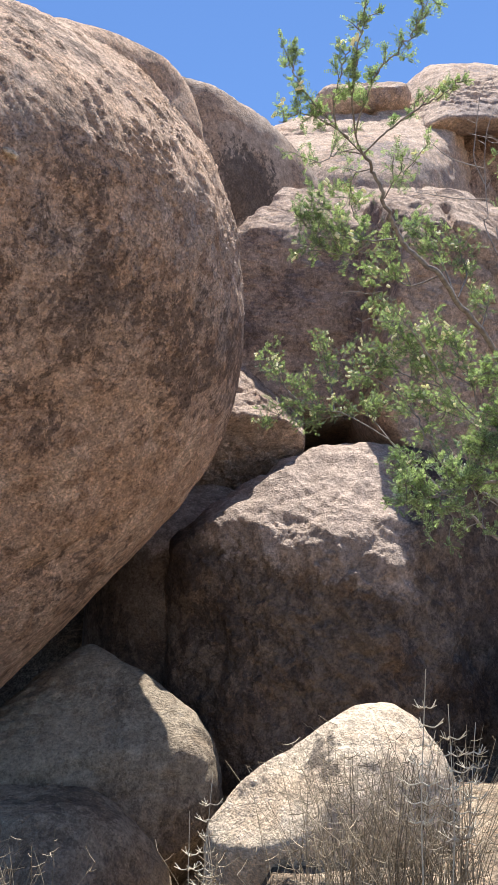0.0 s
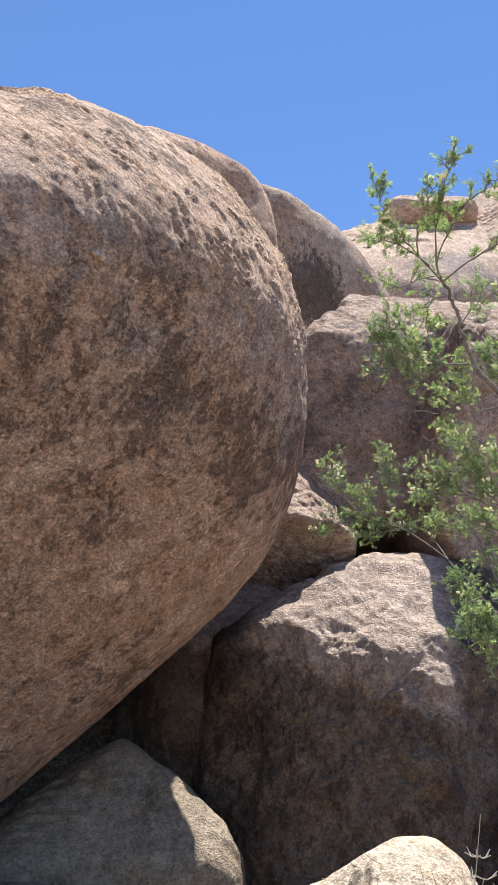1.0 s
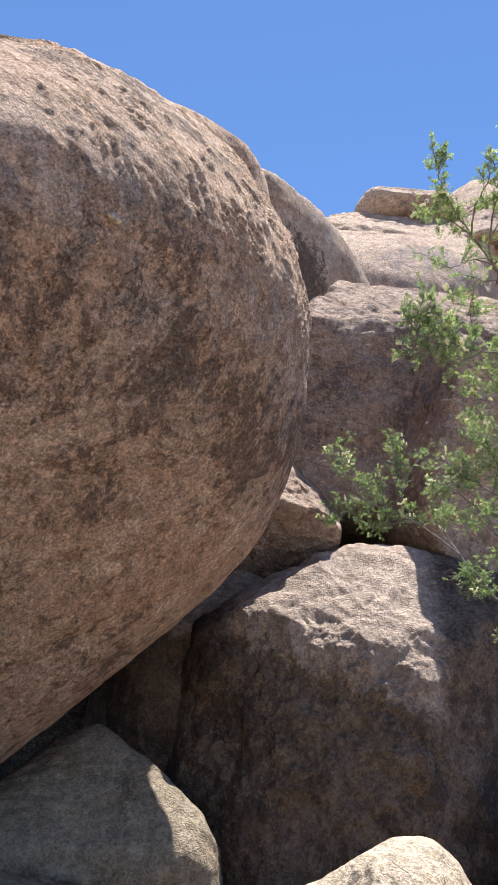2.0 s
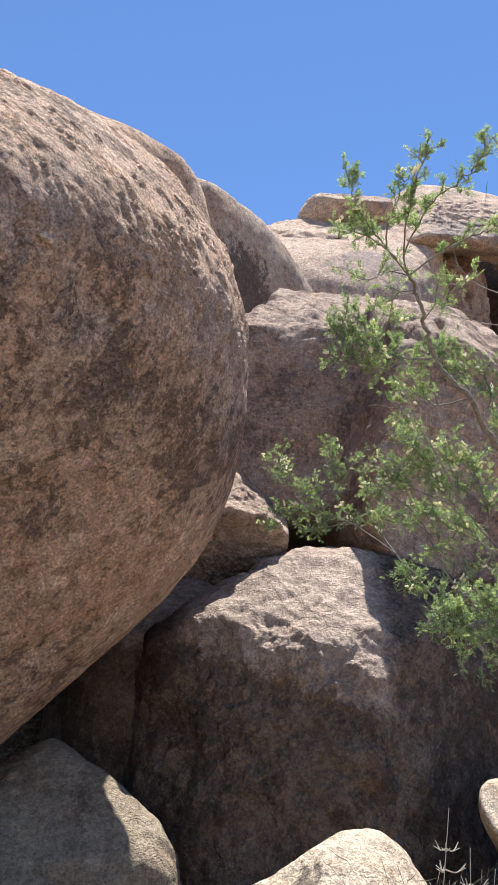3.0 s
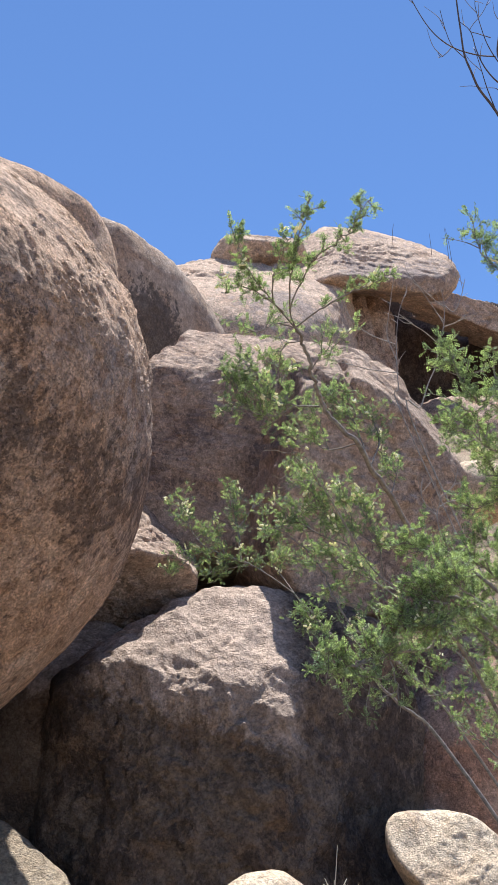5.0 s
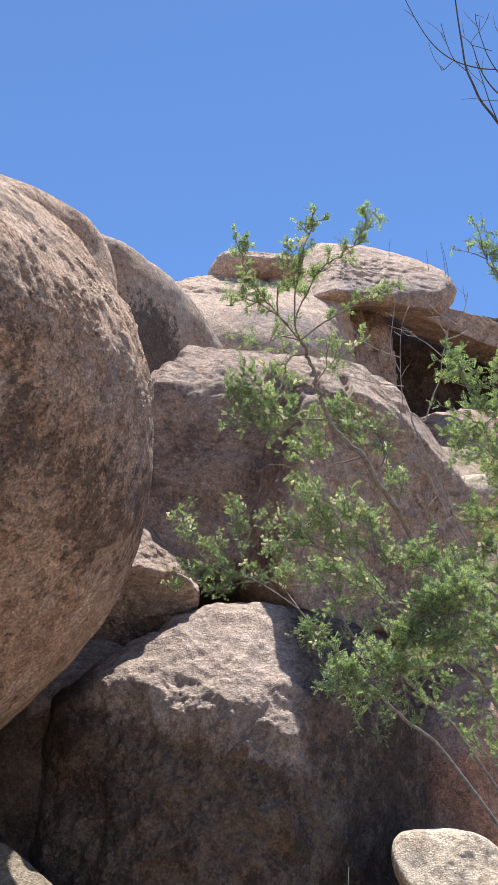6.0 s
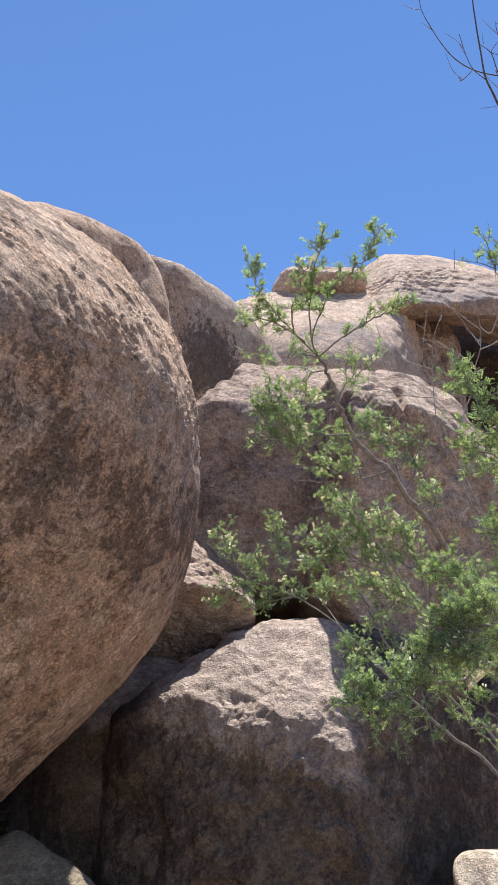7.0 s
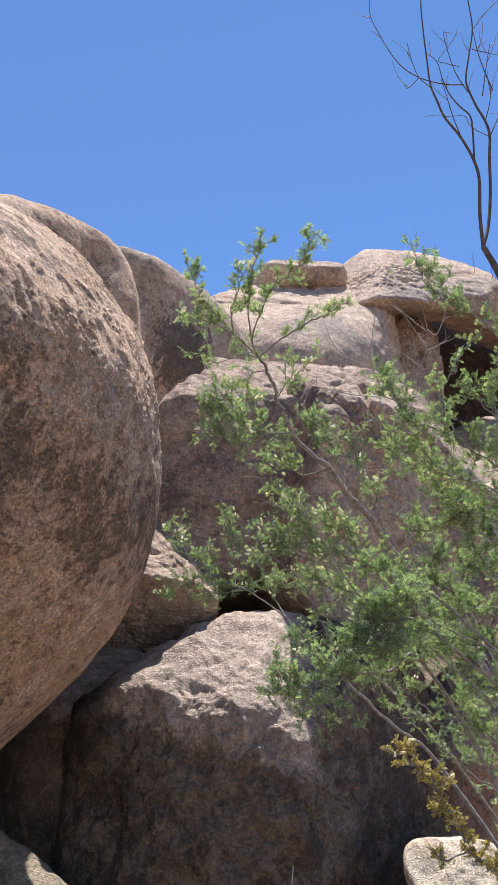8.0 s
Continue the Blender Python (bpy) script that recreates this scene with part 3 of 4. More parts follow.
# ---- thorny shrub, bare tree, creosote sprig ----
def leaf_set(rng, nodes, dirs, length, pairs, leaflet, spread=1.0):
    """Pinnate leaves at the nodes: each has pairs of small folded leaflets along a thin rachis."""
    m = len(nodes)
    axis = dirs + spread * rng.normal(size=(m, 3)) * 0.95 + [0, 0, 0.25]
    axis /= np.linalg.norm(axis, axis=1)[:, None]
    flat = rng.normal(size=(m, 3)) * 0.6 + [0, 0, 1.0]
    side = np.cross(axis, flat)
    side /= np.linalg.norm(side, axis=1)[:, None] + 1e-9
    up = np.cross(side, axis)
    size = length * rng.uniform(0.6, 1.25, m)
    verts, faces = [], []
    for k in range(pairs):
        for s in (-1, 1):
            s0 = (k + 0.7) / pairs
            root = nodes + axis * (size * s0)[:, None]
            way = side * s + axis * 0.55 + up * rng.uniform(-0.2, 0.35, m)[:, None]
            way /= np.linalg.norm(way, axis=1)[:, None]
            width = np.cross(way, up)
            width /= np.linalg.norm(width, axis=1)[:, None] + 1e-9
            ln = (leaflet * (1 - 0.35 * abs(2 * s0 - 1)) * rng.uniform(0.75, 1.2, m))[:, None]
            quad = np.stack([root, root + way * ln * 0.55 + width * ln * 0.36, root + way * ln, root + way * ln * 0.55 - width * ln * 0.36], 1)
            verts.append(quad.reshape(-1, 3))
    verts = np.concatenate(verts)
    return verts, np.arange(len(verts)).reshape(-1, 4)


def shoots(rng, line, count, length, droop=0.0, start=0.25):
    """Side twigs that leave a branch and bend upwards."""
    out = []
    along = np.gradient(line, axis=0)
    along /= np.linalg.norm(along, axis=1)[:, None] + 1e-9
    for k in range(count):
        i = int((start + (1 - start) * (k + rng.uniform(0, 1)) / count) * (len(line) - 1))
        way = along[i] * 0.7 + rng.normal(size=3) * 0.65 + [0, 0, 0.2]
        way /= np.linalg.norm(way)
        ln = length * rng.uniform(0.45, 1.15)
        mid = line[i] + way * ln * 0.5 + [0, 0, 0.04 * ln] + rng.normal(size=3) * 0.05 * ln
        out.append(curve_points([line[i], mid, line[i] + way * ln + [0, 0, (0.1 - droop) * ln]], 4))
    return out


def shrub(root, stems, bushy, leaf_material, label, category, seed, twig_length=0.18, leaf=0.043, leaflet=0.0125, flower_material=None, flowers=0, flower_size=1.0):
    """A shrub: stems are lists of points, each with its radius at the foot; bushy: side twigs per metre."""
    rng = np.random.default_rng(seed)
    thing = tagged(new("shrub"), label, category)
    thing.location = root
    twigs, nodes, dirs = [], [], []
    for points, radius, density in stems:
        line = curve_points(points, 6)
        line = line + 0.008 * rng.normal(size=line.shape) * np.linspace(0, 1, len(line))[:, None]
        v, f = tube(line, radius, max(0.0025, radius * 0.35), 7)
        part("branch", v - np.array(root), f, BARK, thing)
        span = float(np.linalg.norm(np.diff(line, axis=0), axis=1).sum())
        short = 0.42 if radius < 0.009 and line[:, 2].min() > 4.05 else 1.0
        for tw in shoots(rng, line, max(1, int(density * bushy * span)) if density else 0, twig_length * short):
            twigs.append(tube(tw, 0.003, 0.0012, 4))
            for sub in shoots(rng, tw, 3, twig_length * 0.5 * short, 0.0, 0.3) + [tw]:
                if sub is not tw:
                    twigs.append(tube(sub, 0.0016, 0.0009, 3))
                seg = np.diff(sub, axis=0)
                for q in range(len(seg)):
                    for s in (0.0,) if q % 3 else (0.0, 0.5):
                        if rng.random() > (0.5 if short == 1.0 else 0.42):
                            continue
                        nodes.append(sub[q] + s * seg[q] + rng.normal(size=3) * 0.004)
                        dirs.append(seg[q] / (np.linalg.norm(seg[q]) + 1e-9))
    nodes, dirs = np.array(nodes), np.array(dirs)
    v, f = gather(twigs)
    tagged(part("brushwood", v - np.array(root), f, BARK, thing), kind="stuff")
    v, f = leaf_set(rng, nodes, dirs, leaf, 5, leaflet)
    tagged(part("foliage", v - np.array(root), f, leaf_material, thing, smooth=False), kind="stuff")
    if flowers:
        tuft = tube(curve_points([(0, 0, 0), (0.003, 0, 0.014), (0.0, 0.002, 0.036)], 4), 0.0115, 0.0075, 7)
        me = mesh_of("flower_spike", tuft[0], tuft[1], flower_material)
        heads = rng.choice(len(nodes), flowers // 3, replace=False)
        for i in np.repeat(heads, 3):
            ob = new("flower_spike", me)
            ob.parent = thing
            way = Vector(dirs[i] + 0.5 * rng.normal(size=3))
            ob.matrix_basis = Matrix.Translation(Vector(nodes[i] + flower_size * (0.022 * rng.normal(size=3) + [-0.01, -0.025, 0.02]) - np.array(root))) @ way.to_track_quat("Z", "Y").to_matrix().to_4x4() @ Matrix.Scale(flower_size * rng.uniform(0.7, 1.1), 4)
    return thing


ROOT = (3.15, 6.2, 0.0)
acacia_stems = [
    ([(3.15, 6.20, -0.05), (3.10, 6.22, 0.90), (2.85, 6.25, 2.10), (2.22, 6.00, 3.14), (1.99, 5.80, 3.23), (1.77, 5.60, 3.34), (1.54, 5.30, 3.48), (1.32, 5.00, 3.55), (1.15, 4.75, 3.63), (1.00, 4.65, 3.71), (0.88, 4.55, 3.80), (0.79, 4.40, 3.91), (0.71, 4.30, 4.05), (0.64, 4.20, 4.11)], 0.026, 0),
    ([(0.64, 4.20, 4.11), (0.59, 4.10, 4.18), (0.63, 3.95, 4.28), (0.67, 3.80, 4.33), (0.74, 3.65, 4.33), (0.80, 3.56, 4.36), (0.84, 3.50, 4.43), (0.89, 3.45, 4.51)], 0.005, 0.9),
    ([(0.59, 4.12, 4.17), (0.55, 3.90, 4.24), (0.55, 3.75, 4.31), (0.56, 3.65, 4.42), (0.58, 3.58, 4.55)], 0.005, 1),
    ([(0.64, 4.20, 4.11), (0.48, 4.05, 4.18), (0.37, 3.95, 4.23), (0.28, 3.85, 4.29), (0.23, 3.78, 4.35), (0.21, 3.75, 4.43)], 0.005, 1),
    ([(0.55, 4.10, 4.15), (0.42, 4.00, 4.18), (0.29, 3.95, 4.20), (0.17, 3.90, 4.12)], 0.005, 1),
    ([(0.48, 4.05, 4.18), (0.45, 3.90, 4.23), (0.48, 3.80, 4.32), (0.52, 3.70, 4.40)], 0.005, 0.9),
    ([(0.64, 4.20, 4.11), (0.74, 4.10, 4.17), (0.86, 4.00, 4.22), (0.97, 3.90, 4.24), (1.02, 3.85, 4.24), (1.08, 3.80, 4.29)], 0.006, 0.75),
    ([(0.64, 4.20, 4.11), (0.52, 4.15, 4.10), (0.42, 4.10, 4.02), (0.35, 4.10, 4.00)], 0.004, 0.7),
    ([(0.78, 4.40, 3.95), (0.82, 4.30, 4.00), (0.87, 4.20, 4.02), (0.94, 4.10, 4.02)], 0.004, 0.9),
    ([(0.69, 4.30, 4.08), (0.61, 4.35, 4.07), (0.59, 4.45, 3.98), (0.64, 4.55, 3.90)], 0.004, 1.2),
    ([(0.87, 4.60, 3.80), (0.75, 4.75, 3.86), (0.62, 4.85, 3.93), (0.50, 4.90, 4.04), (0.40, 4.95, 4.22)], 0.006, 1.6),
    ([(0.75, 4.75, 3.86), (0.64, 4.85, 3.82), (0.50, 4.90, 3.85), (0.36, 4.95, 3.95)], 0.006, 1.6),
    ([(0.62, 4.85, 3.93), (0.56, 4.85, 4.09), (0.44, 4.90, 4.22)], 0.005, 1.2),
    ([(0.50, 4.90, 3.85), (0.43, 4.95, 4.01), (0.34, 4.98, 4.09)], 0.005, 1.2),
    ([(1.16, 4.80, 3.65), (1.03, 5.00, 3.67), (0.92, 5.10, 3.77), (0.82, 5.15, 3.71), (0.86, 5.20, 3.62)], 0.006, 1.1),
    ([(1.03, 5.00, 3.67), (0.96, 5.00, 3.86), (0.84, 5.00, 3.89)], 0.005, 1.1),
    ([(1.32, 5.00, 3.55), (1.27, 5.20, 3.95), (1.19, 5.30, 4.14), (1.09, 5.32, 4.23)], 0.006, 1.2),
    ([(1.35, 5.10, 3.63), (1.44, 5.20, 3.83), (1.41, 5.25, 4.01), (1.31, 5.30, 4.10)], 0.006, 1.2),
    ([(1.54, 5.30, 3.48), (1.60, 5.35, 3.65), (1.55, 5.40, 3.78)], 0.005, 1.2),
    ([(2.85, 6.25, 2.10), (1.90, 5.75, 2.83), (1.60, 5.65, 2.95), (1.43, 5.60, 3.10), (1.29, 5.55, 3.31), (1.13, 5.40, 3.46), (1.00, 5.30, 3.58), (0.90, 5.25, 3.71), (0.62, 5.20, 3.72)], 0.006, 0),
    ([(1.29, 5.55, 3.31), (1.14, 5.45, 3.50), (1.02, 5.40, 3.58), (0.72, 5.35, 3.58)], 0.004, 0),
    ([(2.85, 6.25, 2.10), (1.83, 5.95, 2.85), (1.58, 5.90, 3.01), (1.39, 5.90, 3.26), (1.23, 5.90, 3.50), (1.13, 5.90, 3.66), (1.03, 5.90, 3.79)], 0.006, 0.9),
    ([(1.39, 5.90, 3.26), (1.19, 5.95, 3.35), (1.03, 6.00, 3.45), (0.92, 6.05, 3.43), (0.84, 6.10, 3.36)], 0.006, 1.6),
    ([(1.23, 5.90, 3.50), (1.12, 6.00, 3.60), (1.01, 6.00, 3.53)], 0.005, 1.6),
    ([(1.44, 5.90, 3.34), (1.38, 5.80, 3.53), (1.29, 5.80, 3.69)], 0.006, 1.6),
    ([(1.58, 5.90, 3.01), (1.45, 6.00, 3.10), (1.28, 6.00, 3.19), (1.20, 6.00, 3.31)], 0.006, 1.6),
    ([(1.45, 6.00, 3.10), (1.35, 6.00, 2.98), (1.25, 6.00, 2.96)], 0.005, 1),
    ([(1.65, 5.85, 2.96), (1.57, 5.70, 3.21), (1.49, 5.70, 3.44), (1.46, 5.70, 3.56)], 0.006, 1.6),
    ([(1.57, 5.70, 3.21), (1.40, 5.75, 3.34), (1.30, 5.80, 3.38)], 0.005, 1.2),
    ([(3.15, 6.20, -0.05), (3.00, 6.60, 0.90), (2.39, 6.85, 1.93), (2.00, 6.70, 2.20), (1.65, 6.50, 2.45), (1.48, 6.45, 2.60), (1.28, 6.35, 2.76), (1.09, 6.40, 2.98)], 0.018, 0),
    ([(1.09, 6.40, 2.98), (0.88, 6.50, 3.15), (0.67, 6.60, 3.28), (0.44, 6.70, 3.35), (0.27, 6.70, 3.28), (0.13, 6.65, 3.13)], 0.006, 1.2),
    ([(0.44, 6.70, 3.35), (0.31, 6.75, 3.50), (0.22, 6.80, 3.67), (0.17, 6.80, 3.82)], 0.005, 1.2),
    ([(0.69, 6.60, 3.27), (0.68, 6.70, 3.50), (0.64, 6.78, 3.73), (0.61, 6.80, 3.91)], 0.005, 1),
    ([(0.68, 6.70, 3.57), (0.80, 6.75, 3.76), (0.89, 6.75, 3.82)], 0.004, 1),
    ([(0.56, 6.65, 3.32), (0.52, 6.70, 3.45), (0.47, 6.70, 3.53)], 0.004, 1.2),
    ([(0.76, 6.60, 3.25), (0.58, 6.60, 3.19), (0.40, 6.62, 3.17)], 0.004, 1.2),
    ([(1.09, 6.40, 2.98), (1.01, 6.60, 3.18), (0.96, 6.70, 3.30), (1.13, 6.70, 3.30), (1.26, 6.70, 3.28)], 0.005, 1.2),
    ([(1.33, 6.35, 2.73), (1.23, 6.35, 2.79), (1.13, 6.36, 2.86)], 0.005, 2.2),
    ([(1.29, 6.35, 2.75), (1.24, 6.33, 2.71), (1.18, 6.33, 2.73)], 0.004, 2.2),
    ([(3.15, 6.20, -0.05), (3.10, 6.30, 0.80), (2.12, 6.00, 2.11), (1.95, 5.95, 2.25), (1.75, 5.90, 2.42), (1.55, 5.90, 2.56), (1.36, 5.90, 2.73), (1.26, 5.90, 2.91), (1.20, 5.95, 3.09), (1.03, 6.00, 3.29), (0.86, 6.00, 3.41)], 0.012, 0.12),
    ([(1.55, 5.90, 2.56), (1.47, 5.85, 2.68), (1.49, 5.80, 2.81)], 0.004, 0.9),
]
near_stems = [
    ([(3.00, 5.60, -0.05), (2.60, 5.30, 0.90), (2.30, 5.00, 1.50), (1.67, 4.60, 2.39), (1.41, 4.40, 2.33), (1.17, 4.20, 2.28), (1.03, 4.10, 2.23), (0.87, 4.00, 2.19), (0.71, 3.90, 2.23)], 0.014, 0.9),
    ([(1.03, 4.10, 2.23), (0.98, 4.10, 2.13), (0.99, 4.10, 2.02)], 0.005, 1.5),
    ([(1.11, 4.15, 2.26), (1.14, 4.15, 2.14), (1.16, 4.15, 1.98)], 0.005, 0.9),
    ([(0.96, 4.05, 2.22), (0.81, 4.00, 2.16), (0.74, 4.00, 2.18)], 0.005, 1.7),
    ([(1.17, 4.20, 2.28), (1.06, 4.10, 2.29), (0.94, 4.05, 2.27)], 0.005, 1.7),
    ([(0.93, 4.05, 2.21), (0.90, 4.05, 2.14), (0.88, 4.05, 2.10)], 0.004, 1.4),
    ([(3.00, 5.60, -0.05), (2.50, 5.00, 1.30), (2.45, 4.60, 1.90), (1.56, 4.10, 2.50), (1.36, 4.00, 2.50), (1.27, 4.05, 2.53), (1.21, 4.05, 2.45), (1.18, 4.10, 2.43)], 0.012, 0.9),
    ([(2.45, 4.20, 2.20), (1.51, 3.95, 2.53), (1.42, 3.90, 2.59), (1.38, 3.95, 2.63), (1.33, 4.00, 2.62)], 0.005, 1.2),
    ([(2.60, 4.40, 1.60), (1.53, 4.05, 2.41), (1.35, 4.00, 2.39), (1.26, 4.05, 2.38), (1.18, 4.10, 2.40)], 0.005, 1),
    ([(2.40, 4.00, 1.90), (1.58, 4.10, 2.70), (1.42, 4.20, 2.79), (1.32, 4.25, 2.85), (1.24, 4.27, 2.88)], 0.01, 1),
    ([(1.36, 4.00, 2.50), (1.31, 4.00, 2.59), (1.27, 4.05, 2.62)], 0.005, 1.2),
    ([(1.42, 4.20, 2.79), (1.35, 4.15, 2.67), (1.25, 4.10, 2.62)], 0.005, 1),
    ([(2.55, 4.60, 2.30), (1.96, 3.65, 3.11), (1.81, 3.60, 3.24), (1.60, 3.50, 3.31), (1.43, 3.40, 3.35), (1.29, 3.30, 3.33), (1.22, 3.30, 3.45), (1.20, 3.30, 3.57)], 0.006, 0.9),
    ([(1.60, 3.50, 3.31), (1.53, 3.50, 3.48), (1.53, 3.55, 3.63), (1.62, 3.55, 3.76)], 0.006, 1),
    ([(1.96, 3.65, 3.11), (1.87, 3.60, 3.42), (1.76, 3.60, 3.60), (1.69, 3.60, 3.67)], 0.006, 1),
    ([(1.87, 3.60, 3.42), (1.81, 3.60, 3.65), (1.84, 3.60, 3.81)], 0.006, 1),
    ([(2.70, 4.10, 2.60), (1.94, 3.65, 2.96), (1.80, 3.60, 3.11), (1.62, 3.60, 3.17), (1.47, 3.55, 3.19), (1.32, 3.50, 3.26), (1.24, 3.50, 3.22)], 0.006, 0.9),
    ([(1.47, 3.55, 3.19), (1.38, 3.50, 3.33), (1.29, 3.45, 3.35)], 0.005, 1),
    ([(2.50, 4.30, 2.90), (1.98, 3.75, 2.90), (1.82, 3.70, 2.99), (1.68, 3.70, 3.05), (1.57, 3.70, 3.11), (1.50, 3.70, 3.20), (1.43, 3.70, 3.22)], 0.006, 1),
    ([(2.80, 4.50, 2.00), (1.98, 3.80, 2.80), (1.85, 3.80, 2.90), (1.71, 3.80, 2.99), (1.62, 3.80, 3.02), (1.50, 3.80, 2.96), (1.44, 3.80, 2.95)], 0.006, 1),
    ([(2.45, 3.90, 2.40), (1.90, 3.85, 2.69), (1.73, 3.80, 2.87), (1.68, 3.80, 2.99), (1.65, 3.75, 3.13)], 0.005, 1),
    ([(2.65, 4.00, 3.00), (2.02, 3.60, 3.04), (2.06, 3.45, 3.46), (1.94, 3.38, 3.71), (1.78, 3.35, 3.85), (1.68, 3.33, 3.94), (1.56, 3.30, 3.99), (1.46, 3.30, 4.05), (1.39, 3.30, 4.14), (1.37, 3.30, 4.25)], 0.006, 0.7),
    ([(3.00, 5.60, -0.05), (2.70, 5.50, 0.80), (2.39, 5.50, 1.66), (2.20, 5.40, 1.80), (2.01, 5.30, 1.93), (1.74, 5.10, 2.08), (1.55, 5.00, 2.22), (1.36, 4.90, 2.33), (1.17, 4.80, 2.50)], 0.006, 0.3),
    ([(3.00, 5.60, -0.05), (2.80, 5.50, 1.00), (2.30, 5.30, 1.79), (2.09, 5.20, 1.96), (1.89, 5.10, 2.12), (1.69, 5.00, 2.27), (1.54, 4.95, 2.33), (1.41, 4.90, 2.37)], 0.005, 0.4),
    ([(2.70, 5.50, 0.80), (2.15, 5.20, 2.06), (2.01, 5.10, 2.26), (1.90, 5.00, 2.41), (1.78, 4.90, 2.53), (1.62, 4.80, 2.58)], 0.005, 0.5),
    ([(1.92, 5.10, 2.12), (1.94, 5.05, 2.25), (1.84, 5.00, 2.34), (1.86, 5.00, 2.48)], 0.004, 0),
    ([(1.97, 5.10, 2.25), (1.83, 5.00, 2.30), (1.67, 4.90, 2.36)], 0.004, 0),
    ([(2.12, 5.15, 2.09), (1.93, 5.10, 2.15), (1.58, 5.00, 2.13)], 0.003, 0.2),
    ([(2.60, 4.60, 1.90), (2.10, 4.40, 2.56), (1.93, 4.35, 2.67), (1.75, 4.30, 2.75), (1.63, 4.30, 2.81)], 0.005, 1.2),
    ([(2.70, 4.70, 1.60), (2.12, 4.50, 2.39), (1.94, 4.45, 2.47), (1.77, 4.40, 2.52), (1.67, 4.40, 2.45)], 0.005, 1.2),
    ([(2.60, 4.90, 1.40), (2.14, 4.60, 2.18), (2.01, 4.60, 2.27), (1.92, 4.60, 2.40), (1.82, 4.60, 2.42)], 0.005, 1.1),
    ([(2.70, 5.00, 1.20), (2.15, 4.80, 1.95), (2.03, 4.80, 2.07), (1.97, 4.80, 2.20)], 0.005, 1),
    ([(2.60, 4.40, 2.20), (2.04, 4.20, 2.77), (1.89, 4.20, 2.86), (1.73, 4.20, 2.89), (1.64, 4.20, 2.95)], 0.005, 1.2),
    ([(2.70, 4.80, 2.30), (2.22, 4.60, 3.01), (2.00, 4.60, 2.89), (1.88, 4.60, 2.72), (1.71, 4.60, 2.68)], 0.005, 1.2),
]
shrub(ROOT, acacia_stems, 18, LEAF, "green thorny acacia shrub with tiny leaflets and cream flower spikes", "shrub", 5, flower_material=CATKIN, flowers=300, flower_size=0.9)
shrub((3.0, 5.6, 0.0), near_stems, 14, LEAF, "green thorny acacia shrub arching in front of the boulders", "shrub", 6, twig_length=0.15, leaf=0.04, leaflet=0.0125, flower_material=CATKIN, flowers=90, flower_size=0.5)


